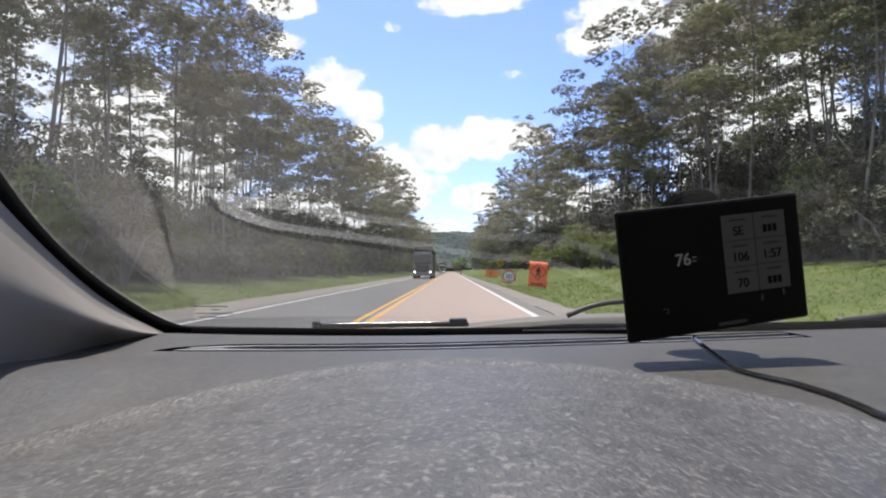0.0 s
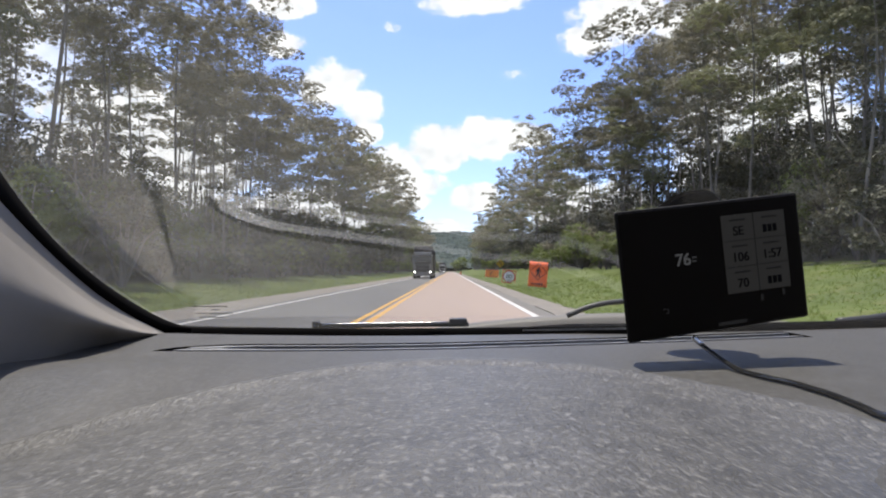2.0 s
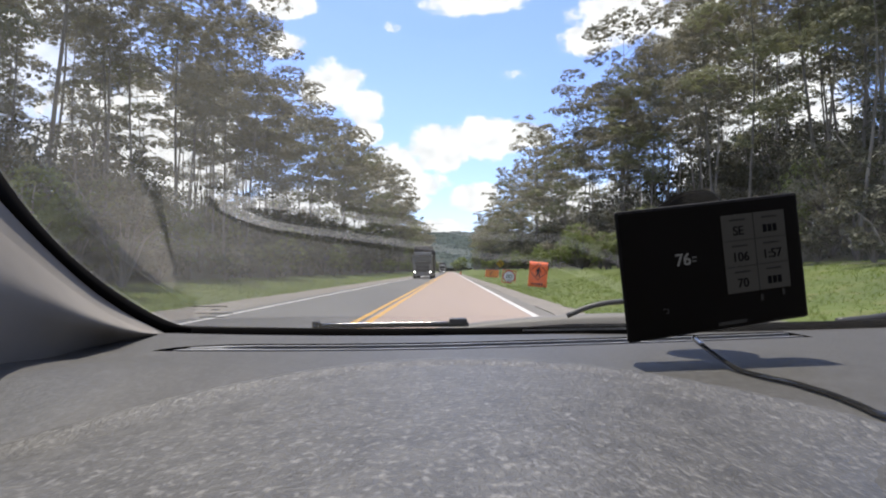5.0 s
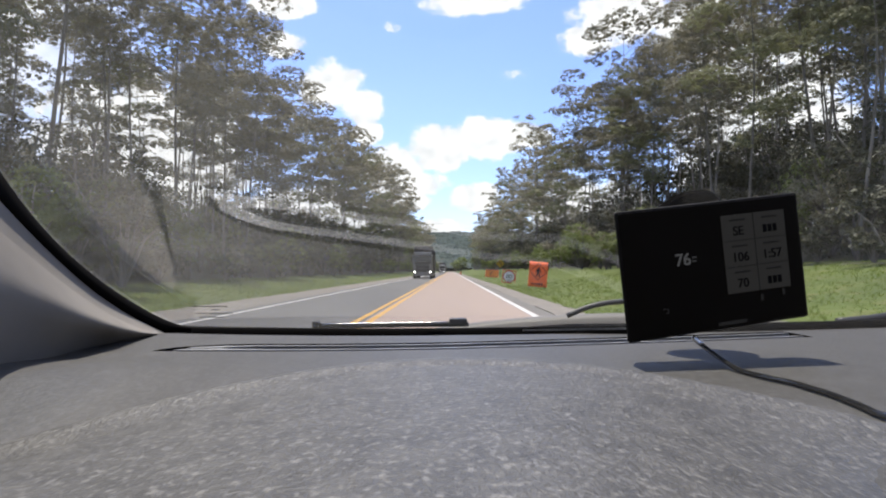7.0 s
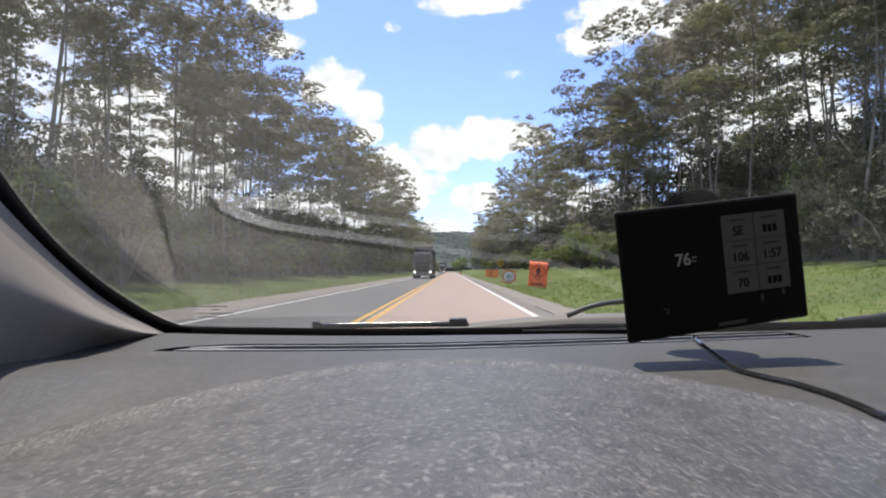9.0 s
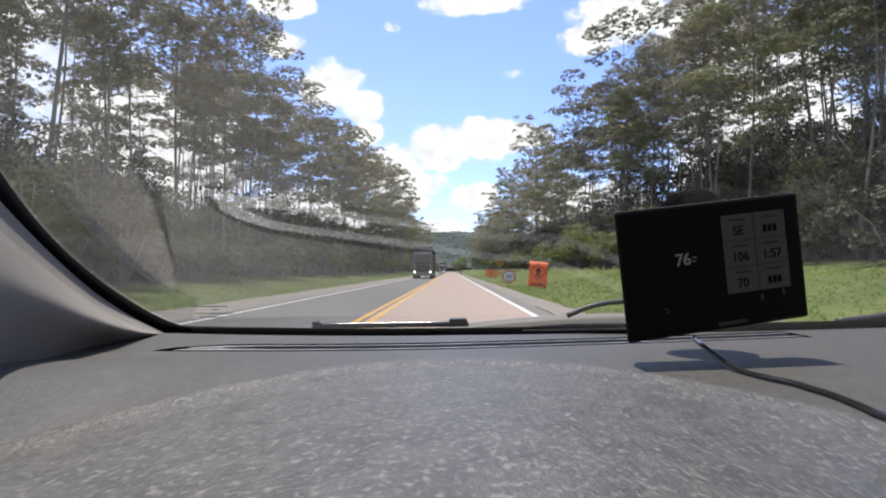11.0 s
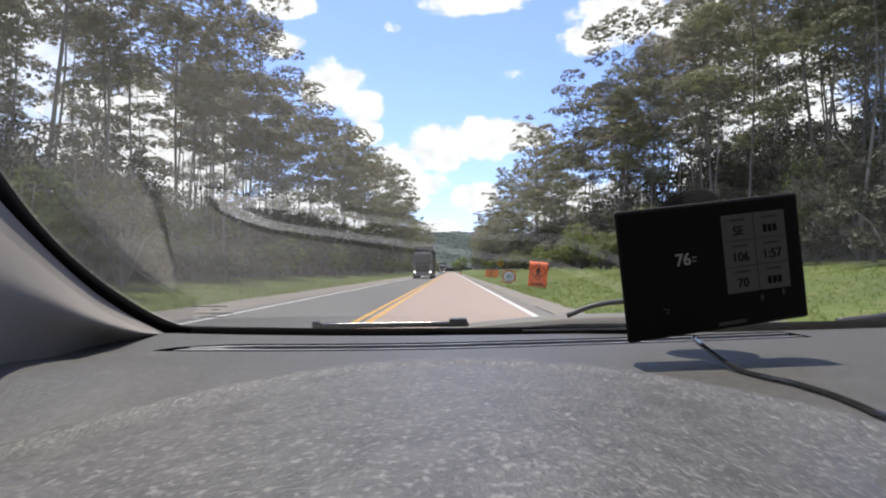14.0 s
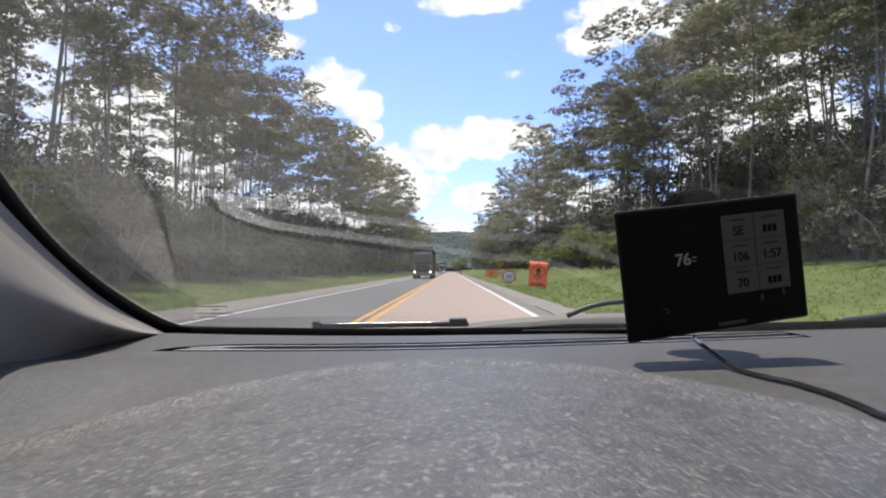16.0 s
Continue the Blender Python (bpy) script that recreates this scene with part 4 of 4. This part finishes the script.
def build_outside_trim():
    # cowl between windshield and bonnet
    n = 70
    cv = []
    for i in range(n + 1):
        x = -0.85 + 2.3 * i / n
        t = min(1, max(0, (x + 0.05) / 0.30))
        top = -0.108 + 0.017 * t * t * (3 - 2 * t) - 0.004 * max(0, x - 0.5)
        cv += [(x, 0.80, -0.135), (x, 0.93, top - 0.02), (x, 0.985, top - 0.003), (x, 1.0, top), (x, 1.02, top - 0.002), (x, 1.05, top - 0.05)]
    mesh_object("cowl", cv, grid_faces(n + 1, 6), M["cowl"], car, "dark plastic cowl panel below the glass", True)
    bv = []
    for i in range(41):
        x = -0.9 + 0.06 * i
        z = -0.08 - 0.2 * (x - 0.35) ** 2
        bv += [(x, 1.055, z - 0.03), (x, 1.06, z - 0.006), (x, 1.07, z - 0.001), (x, 1.10, z), (x, 1.3, z - 0.03), (x, 1.5, z - 0.08), (x, 1.9, -0.35), (x, 2.0, -0.7)]
    mesh_object("bonnet", bv, grid_faces(41, 8), M["bonnet"], car, "dusty grey painted bonnet edge beyond the cowl", True)
    w = pipe("wiper", [(-0.222, 0.97, -0.093), (-0.1, 0.985, -0.0925), (0.03, 0.99, -0.091)], 0.0045, M["wiper"], car, "black wiper blade lying along the glass", 12, 8)
    boxed("wiper_joint", (0.03, 0.02, 0.012), (0.012, 0.985, -0.087), M["wiper"], w, "", 0.003)
    # the glint along the blade's top edge, modelled as a thin bright metal strip
    pipe("wiper_strip", [(-0.215, 0.962, -0.0895), (-0.1, 0.977, -0.0885), (0.0, 0.98, -0.0872)], 0.0011, M["metal"], w, "bright strip set in for the glint on the wiper", 8, 6)
    boxed("wiper_tip", (0.012, 0.014, 0.012), (-0.226, 0.97, -0.091), M["wiper"], w, "", 0.003)
    pipe("wiper_arm", [(0.20, 1.0, -0.078), (0.235, 1.0, -0.0635), (0.275, 1.0, -0.055), (0.34, 1.0, -0.052), (0.42, 1.0, -0.054), (0.55, 1.0, -0.066)],
         0.0046, M["wiper"], car, "bent black wiper arm", 24, 8)
    pipe("wiper_arm", [(0.66, 1.0, -0.088), (0.72, 1.0, -0.082), (0.80, 1.0, -0.070), (0.9, 1.0, -0.066)], 0.007, M["wiper"], car, "bent black wiper arm", 16, 8)
    # dotted black edge printed on the glass
    dots = bmesh.new()
    for i in range(62):
        x = 0.098 + 0.0029 * i
        far = seal_reach(x)
        box(dots, (0.0014, 0.001, 0.0026), (x * far, (glass_base(x) - 0.0055) * far, (dash_z(x) + 0.0075) * far))
    part("printed_edge", dots, M["rim"], car, "row of small marks on the glass edge")
    marks = bmesh.new()
    for dx, z, w_ in ((-0.006, -0.0535, 0.05), (0.002, -0.0585, 0.012), (0.0, -0.0635, 0.055), (-0.004, -0.069, 0.035)):
        box(marks, (w_, 0.0006, 0.0015), (-0.345 + dx, 0.84, z + 0.001))
    part("glass_marks", marks, M["rubber"], car, "thin dark marks on the glass")


def build_cabin():
    """Plain roof, back and side of the cabin behind the camera."""
    for name, size, at, mat, label in (("roof", (2.3, 1.85, 0.04), (0.36, -1.13, 0.50), "roof", "grey roof lining"),
                                       ("rear_wall", (2.3, 0.05, 1.25), (0.36, -2.05, -0.1), "roof", ""),
                                       ("door", (0.04, 3.1, 0.58), (-0.62, -0.5, -0.41), "dash", "closed dark door side"),
                                       ("door", (0.04, 2.3, 1.2), (1.5, -0.9, -0.1), "dash", "closed dark door side"),
                                       # unseen black slab, added to keep a bright patch out of the glass reflection
                                       ("door_cap", (0.26, 1.2, 0.03), (-0.51, 0.45, -0.145), "rubber", ""),
                                       ("window_post", (0.04, 2.0, 0.64), (-0.64, -1.05, 0.18), "roof", ""),
                                       ("cabin_floor", (2.3, 2.3, 0.04), (0.36, -0.95, -0.71), "roof", "")):
        boxed(name, size, at, M[mat], car, label, 0.012)


build_dash()
build_pillar()
build_glass()
build_outside_trim()
build_cabin()

# ---- navigator on its mount ----


def build_navigator():
    nav = thing("navigator", "black satellite navigator on a suction mount, screen lit", "navigation device")
    W, H, D = 0.1665, 0.107, 0.018
    nav.matrix_basis = Matrix.Translation((0.2526, 0.5565, EYE + 0.0044)) @ Matrix.Rotation(radians(10.55), 4, "Z") @ Matrix.Rotation(radians(1.96), 4, "X") @ Matrix.Rotation(radians(-6.85), 4, "Y") @ Matrix.Scale(1.168, 4)
    bm = box(bmesh.new(), (W, D, H), (0, D / 2, 0))
    for v in bm.verts:
        if v.co.y > 0.01:
            v.co.x, v.co.z = v.co.x * 0.86, v.co.z * 0.84
    bmesh.ops.bevel(bm, geom=list(bm.edges), offset=0.003, segments=3, affect="EDGES", profile=0.6)
    part("body", bm, M["device"], nav, "black plastic housing")
    scr = boxed("screen", (W - 0.006, 0.001, H - 0.006), (0, -0.0002, 0), M["screen"], nav, "dark glossy screen", 0.0004)
    face = Matrix.Rotation(radians(90), 4, "X")

    def at(px, pz, d=-0.0012):
        return Matrix.Translation((px, d, pz)) @ face

    def plate(name, w, h, px, pz, mat, d=-0.0009, label="", turn=0.0):
        ob = boxed(name, (w, 0.0004, h), (0, 0, 0), mat, scr, label, 0.0)
        ob.matrix_basis = Matrix.Translation((px, d, pz)) @ Matrix.Rotation(turn, 4, "Y")
        return ob

    x0, x1, z0, z1 = 0.009, 0.0675, -0.0247, 0.040
    plate("data_panel", x1 - x0, z1 - z0, (x0 + x1) / 2, (z0 + z1) / 2, M["cell"], label="pale grey panel of six data fields")
    cw, ch = (x1 - x0) / 2, (z1 - z0) / 3
    plate("divider", 0.0006, z1 - z0, x0 + cw, (z0 + z1) / 2, M["cell_line"], -0.0012)
    for k in (1, 2):
        plate("divider", x1 - x0, 0.0006, (x0 + x1) / 2, z0 + k * ch, M["cell_line"], -0.0012)
    texts = (("SE", None), ("106", "1:57"), ("70", None))
    for r, pair in enumerate(texts):
        for c, text in enumerate(pair):
            px, pz = x0 + cw * (c + 0.5), z1 - ch * (r + 0.5)
            plate("caption", 0.014, 0.0013, px, pz + 0.0062, M["cell_line"], -0.0013)
            if text:
                writing("digits", text, 0.0105, M["ink"], scr, at(px, pz - 0.0032), bold=0.00012)
            else:
                for q in (-1, 0, 1):
                    plate("field_bar", 0.0034, 0.0062, px + q * 0.0046, pz - 0.0032, M["ink"], -0.0013)
    writing("speed", "76", 0.0138, M["digits"], scr, at(-0.0282, 0.0079), bold=0.00025)
    plate("unit", 0.0042, 0.0016, -0.0182, 0.0092, M["dim_digits"], -0.0011)
    plate("unit", 0.0036, 0.0016, -0.0184, 0.0062, M["dim_digits"], -0.0011)
    plate("maker_mark", 0.026, 0.0028, 0.0104, -0.0481, M["mark"], -0.0011, "dim maker's mark")
    # bent back arrow, microphone and menu icons
    for w, h, px, pz in ((0.0042, 0.0009, -0.0478, -0.0296), (0.0009, 0.0034, -0.0456, -0.0312), (0.0030, 0.0009, -0.0468, -0.0330)):
        plate("icon", w, h, px, pz, M["mark"], -0.0011)
    plate("icon", 0.0024, 0.0040, 0.0398, -0.0304, M["mark"], -0.0011)
    plate("icon", 0.0034, 0.0008, 0.0398, -0.0334, M["mark"], -0.0011)
    plate("icon", 0.0022, 0.0050, 0.0602, -0.0286, M["mark"], -0.0011)
    # mount: socket, arm and suction cup against the glass
    bm = bmesh.new()
    bmesh.ops.create_uvsphere(bm, u_segments=20, v_segments=12, radius=0.016)
    bmesh.ops.translate(bm, verts=bm.verts, vec=(0.005, 0.03, 0.012))
    part("ball_socket", bm, M["device"], nav, smooth=True)
    pipe("mount_arm", [(0.005, 0.03, 0.012), (0.012, 0.05, 0.02), (0.018, 0.066, 0.035)], 0.008, M["device"], nav)
    bm = bmesh.new()
    tilt = Matrix.Translation((0.019, 0.061, 0.029)) @ Matrix.Rotation(radians(-44), 4, "X")
    for r1, r2, dep, off in ((0.038, 0.038, 0.004, 0.012), (0.038, 0.026, 0.012, 0.004), (0.026, 0.02, 0.006, -0.005)):
        c = bmesh.ops.create_cone(bm, cap_ends=True, segments=36, radius1=r2, radius2=r1, depth=dep)
        bmesh.ops.transform(bm, matrix=tilt @ Matrix.Translation((0, 0, off)), verts=c["verts"])
    part("suction_cup", bm, M["rubber"], nav, "black suction cup")
    # power lead, from the housing down over the dash
    lead = thing("power_cable", "glossy black power cable trailing over the dashboard", "cable", (0, 0, EYE))
    pipe("sheath", [(0.2335, 0.561, -0.0645), (0.2385, 0.555, -0.0705), (0.2435, 0.535, -0.0785), (0.2455, 0.497, -0.0845), (0.251, 0.463, -0.0845), (0.257, 0.442, -0.0845),
                    (0.259, 0.418, -0.0845), (0.2595, 0.396, -0.0845), (0.2555, 0.363, -0.0845), (0.252, 0.341, -0.0843), (0.262, 0.30, -0.0838), (0.34, 0.25, -0.083)],
         0.0021, M["cable"], lead, n=90, sides=18)
    pipe("plug_sleeve", [(0.2330, 0.5612, -0.0640), (0.2358, 0.558, -0.0674), (0.2385, 0.555, -0.0705)], 0.0027, M["metal"], lead, "bright plug collar", 6)


build_navigator()

# ---- signs, cones ----


def stand(parent, w, h):
    """Light folding stand behind a temporary sign."""
    for s in (-1, 1):
        v, f = tube([(s * w * 0.3, 0.03, h), (s * w * 0.42, 0.05, 0)], 0.018, 6)
        mesh_object("leg", v, f, M["post"], parent)
    v, f = tube([(0, 0.04, h), (0, 0.6, 0)], 0.018, 6)
    mesh_object("leg", v, f, M["post"], parent)


def build_signs():
    upright = Matrix.Rotation(radians(90), 4, "X")
    # pedestrian-works warning, orange cloth
    x, y = 4.75, 32.0
    s = thing("warning_sign", "bright orange cloth roadwork sign with walker pictogram, leaning", "road sign", (x, y, ground_height(x, y)))
    s.rotation_euler = (radians(-4), radians(5), radians(-6))
    verts = []
    for i in range(9):
        for j in range(9):
            u, v = i / 8 - 0.5, j / 8
            verts.append((u * 1.02, 0.03 * math.sin(u * 7 + v * 3), 0.12 + 1.38 * v))
    p = mesh_object("panel", verts, grid_faces(9, 9), M["orange"], s, smooth=True)
    sol = p.modifiers.new("thickness", "SOLIDIFY")
    sol.thickness = 0.012
    bm = bmesh.new()
    for k in range(4):
        a = radians(45 + 90 * k)
        box(bm, (0.66, 0.01, 0.03), (math.cos(a) * 0.33, -0.045, 0.95 + math.sin(a) * 0.33), 0, Matrix.Rotation(-a + radians(90), 4, "Y"))
    part("border", bm, M["sign_ink"], s)
    bm = bmesh.new()
    disc(bm, 0.05, 0.01, Matrix.Translation((0.02, -0.045, 1.17)) @ upright, 16)
    for size, at, turn in (((0.12, 0.01, 0.25), (0.0, -0.045, 0.99), 4), ((0.06, 0.01, 0.27), (-0.06, -0.045, 0.78), 20), ((0.06, 0.01, 0.27), (0.06, -0.045, 0.78), -16),
                           ((0.045, 0.01, 0.2), (-0.1, -0.045, 1.0), 30), ((0.045, 0.01, 0.2), (0.1, -0.045, 1.0), -30)):
        box(bm, size, at, 0, Matrix.Rotation(radians(turn), 4, "Y"))
    part("pictogram", bm, M["sign_ink"], s)
    bm = bmesh.new()
    for k in range(5):
        box(bm, (0.09, 0.01, 0.09), (-0.28 + 0.13 * k, -0.045, 0.27), 0)
    part("caption", bm, M["sign_ink"], s)
    stand(s, 1.0, 1.45)
    # works-on-the-road board, amber
    x, y = 5.3, 75.0
    s = thing("road_works_board", "orange roadworks board with dark lettering, standing low", "road sign", (x, y, ground_height(x, y)))
    s.rotation_euler = (radians(-8), radians(3), radians(-12))
    boxed("panel", (1.7, 0.03, 0.95), (0, 0, 0.62), M["orange"], s, bevel=0.01)
    boxed("face", (1.52, 0.01, 0.80), (0, -0.021, 0.62), M["amber"], s, bevel=0.003)
    for k, text in enumerate(("TRA", "EM", "PISTA")):
        writing("lettering", text, 0.27, M["sign_ink"], s, Matrix.Translation((-0.15 if k < 2 else 0, -0.03, 0.87 - 0.25 * k)) @ upright, 0.002)
    stand(s, 1.6, 1.0)
    # yellow bend warning on a post
    x, y = 6.6, 77.0
    s = thing("bend_sign", "yellow diamond bend warning sign on a thin post", "road sign", (x, y, ground_height(x, y)))
    v, f = tube([(0, 0.04, -0.3), (0, 0.04, 2.2)], 0.035, 8)
    mesh_object("post", v, f, M["stake"], s)
    boxed("panel", (0.8, 0.02, 0.8), (0, 0, 1.75), M["sign_yellow"], s, bevel=0.006, turn=Matrix.Rotation(radians(45), 4, "Y"))
    bm = bmesh.new()
    for size, at, turn in (((0.09, 0.01, 0.34), (0.1, -0.018, 1.6), 0), ((0.09, 0.01, 0.22), (0.05, -0.018, 1.84), -35), ((0.09, 0.01, 0.2), (-0.06, -0.018, 1.95), -65),
                           ((0.07, 0.01, 0.2), (-0.17, -0.018, 1.94), 15), ((0.07, 0.01, 0.2), (-0.12, -0.018, 2.04), -110)):
        box(bm, size, at, 0, Matrix.Rotation(radians(turn), 4, "Y"))
    part("arrow", bm, M["sign_ink"], s, "black bent arrow")
    # speed limit disc on a low stand
    x, y = 4.45, 45.0
    s = thing("speed_limit_sign", "round white speed limit sign with red rim, low on its stand", "road sign", (x, y, ground_height(x, y)))
    s.rotation_euler = (radians(-6), radians(8), 0)
    bm = bmesh.new()
    disc(bm, 0.47, 0.02, Matrix.Translation((0, 0, 0.55)) @ upright, 32)
    part("disc", bm, M["sign_white"], s)
    bm = bmesh.new()
    for k in range(32):
        a = 2 * math.pi * k / 32
        box(bm, (0.094, 0.008, 0.07), (math.cos(a) * 0.43, -0.015, 0.55 + math.sin(a) * 0.43), 0, Matrix.Rotation(-a + radians(90), 4, "Y"))
    part("rim", bm, M["sign_red"], s, "dull red rim")
    for side in (-1, 1):
        boxed("frame_bar", (0.06, 0.03, 1.04), (side * 0.5, 0.02, 0.55), M["sign_red"], s, "dull red frame bar", 0.006)
        boxed("frame_bar", (0.94, 0.03, 0.06), (0, 0.02, 0.55 + side * 0.49), M["sign_red"], s, "dull red frame bar", 0.006)
    boxed("caption", (0.3, 0.006, 0.06), (0, -0.016, 0.27), M["sign_ink"], s, bevel=0.0)
    writing("lettering", "80", 0.5, M["sign_ink"], s, Matrix.Translation((0, -0.016, 0.55)) @ upright, 0.002)
    stand(s, 0.6, 0.8)
    # far cones on the shoulder
    first = None
    for k, (x, y) in enumerate(((2.6, 150), (2.8, 162), (2.9, 176))):
        c = thing("traffic_cone", "orange traffic cone on the gravel shoulder", "cone", (x, y, 0), "cones")
        bm = bmesh.new()
        r = bmesh.ops.create_cone(bm, cap_ends=True, segments=14, radius1=0.2, radius2=0.03, depth=0.72)
        bmesh.ops.translate(bm, verts=r["verts"], vec=(0, 0, 0.4))
        part("body", bm, M["cone"], c)
        boxed("base", (0.46, 0.46, 0.05), (0, 0, 0.02), M["cone"], c, bevel=0.01)


build_signs()

# ---- trucks ----


def wheel(parent, x, y, z, r, w):
    bm = bmesh.new()
    turn = Matrix.Translation((x, y, z)) @ Matrix.Rotation(radians(90), 4, "Y")
    disc(bm, r, w, turn, 24)
    bmesh.ops.bevel(bm, geom=[e for e in bm.edges if len(e.link_faces) == 2 and e.calc_face_angle() > 1], offset=0.04, segments=2, affect="EDGES")
    t = part("wheel", bm, M["tyre"], parent, smooth=False)
    bm = bmesh.new()
    disc(bm, r * 0.55, w + 0.02, turn, 16)
    part("rim", bm, M["rim"], t)


def log_truck(at, paint, label):
    """Cab-over lorry facing down the road with a tall bulkhead, staked bays and logs."""
    t = thing("truck", label, "truck", at, "log trucks")
    bm = bmesh.new()
    box(bm, (2.44, 2.1, 2.1), (0, 1.05, 2.05), 0.12)
    for v in bm.verts:
        if v.co.y < 0.6 and v.co.z > 2.2:
            v.co.y += (v.co.z - 2.2) * 0.12
    part("cab", bm, M[paint], t, "painted driver's cab")
    boxed("roof_fairing", (2.3, 1.7, 0.5), (0, 1.25, 3.18), M[paint], t, bevel=0.18)
    boxed("windscreen", (2.16, 0.05, 0.86), (0, 0.02, 2.52), M["truck_glass"], t, bevel=0.02, turn=Matrix.Rotation(radians(-6), 4, "X"))
    boxed("sun_visor", (2.2, 0.22, 0.10), (0, 0.0, 3.06), M[paint], t, bevel=0.03)
    boxed("grille", (1.7, 0.05, 0.85), (0, -0.02, 1.42), M["truck_black"], t, bevel=0.04)
    for k in range(4):
        boxed("grille_bar", (1.62, 0.03, 0.05), (0, -0.055, 1.13 + 0.19 * k), M["truck_grey"], t, bevel=0.01)
    boxed("bumper", (2.46, 0.3, 0.48), (0, 0.05, 0.62), M[paint], t, bevel=0.06)
    boxed("wiper_panel", (2.2, 0.05, 0.16), (0, -0.02, 2.0), M["truck_black"], t, bevel=0.02)
    for s in (-1, 1):
        boxed("headlight_housing", (0.42, 0.06, 0.3), (s * 0.97, -0.11, 0.84), M["truck_black"], t, bevel=0.03)
        bm = bmesh.new()
        disc(bm, 0.10, 0.05, Matrix.Translation((s * 0.98, -0.15, 0.85)) @ Matrix.Rotation(radians(90), 4, "X"), 16)
        part("headlight", bm, M["headlight"], t, "lit round headlight")
        boxed("mirror", (0.12, 0.2, 0.75), (s * 1.38, 0.1, 2.45), M["truck_black"], t, bevel=0.04)
        boxed("mirror_arm", (0.2, 0.05, 0.05), (s * 1.27, 0.15, 2.75), M["truck_black"], t, bevel=0.01)
        boxed("side_window", (0.03, 0.9, 0.7), (s * 1.225, 0.85, 2.55), M["truck_glass"], t, bevel=0.02)
        for y in (0.95, 5.4, 6.7, 11.0, 12.3, 13.6):
            wheel(t, s * 1.08, y, 0.5, 0.5, 0.32)
    boxed("chassis", (0.9, 14.0, 0.3), (0, 7.2, 0.95), M["stake"], t, bevel=0.03)
    boxed("bulkhead", (2.5, 0.16, 3.0), (0, 2.6, 2.75), M["stake"], t, "tall dark steel bulkhead", 0.03)
    for k in range(5):
        boxed("bulkhead_rib", (0.1, 0.08, 3.0), (-1.0 + 0.5 * k, 2.5, 2.75), M["stake"], t, bevel=0.01)
    for y in (3.4, 5.2, 7.0, 8.8, 10.6, 12.4, 14.0):
        boxed("bolster", (2.5, 0.18, 0.16), (0, y, 1.2), M["stake"], t, bevel=0.02)
        for s in (-1, 1):
            boxed("stake", (0.12, 0.14, 2.7), (s * 1.19, y, 2.5), M["stake"], t, bevel=0.02)
    rng = np.random.default_rng(5)
    for k in range(5):
        for j in range(6):
            r = rng.uniform(0.15, 0.19)
            x, z = -0.94 + 0.375 * j + (0.1 if k % 2 else 0), 1.46 + 0.33 * k
            v, f = tube([(x, 2.9 + rng.uniform(0, 0.2), z), (x, 14.4 + rng.uniform(-0.3, 0.3), z)], r, 9)
            mesh_object("log", v, f, M["log"], t)
    return t


log_truck((-3.62, 74, 0.0), "truck_grey", "grey log truck coming on in the oncoming lane, headlights lit")
log_truck((-3.55, 235, 0.0), "truck_white", "white log truck far down the oncoming lane")

# ---- the car's lower body, which carries it on the road ----
for wx in (-0.66, 1.30):
    for wy in (1.45, -1.45):
        wheel(car, wx, wy, -EYE + 0.30, 0.30, 0.19)
for sx in (-0.83, 1.44):
    boxed("fender", (0.05, 0.86, 0.34), (sx, 1.47, -0.56), M["truck_grey"], car, bevel=0.02)
    boxed("sill", (0.08, 2.0, 0.14), (sx * 0.9 + 0.03, 0.0, -0.80), M["truck_grey"], car, bevel=0.02)
boxed("bumper", (2.3, 0.10, 0.22), (0.31, 1.98, -0.76), M["truck_grey"], car, bevel=0.03)
boxed("rear_bumper", (2.2, 0.10, 0.24), (0.36, -2.10, -0.74), M["truck_grey"], car, bevel=0.03)
boxed("underbody", (1.7, 3.9, 0.06), (0.32, -0.05, -0.80), M["truck_black"], car, bevel=0.01)
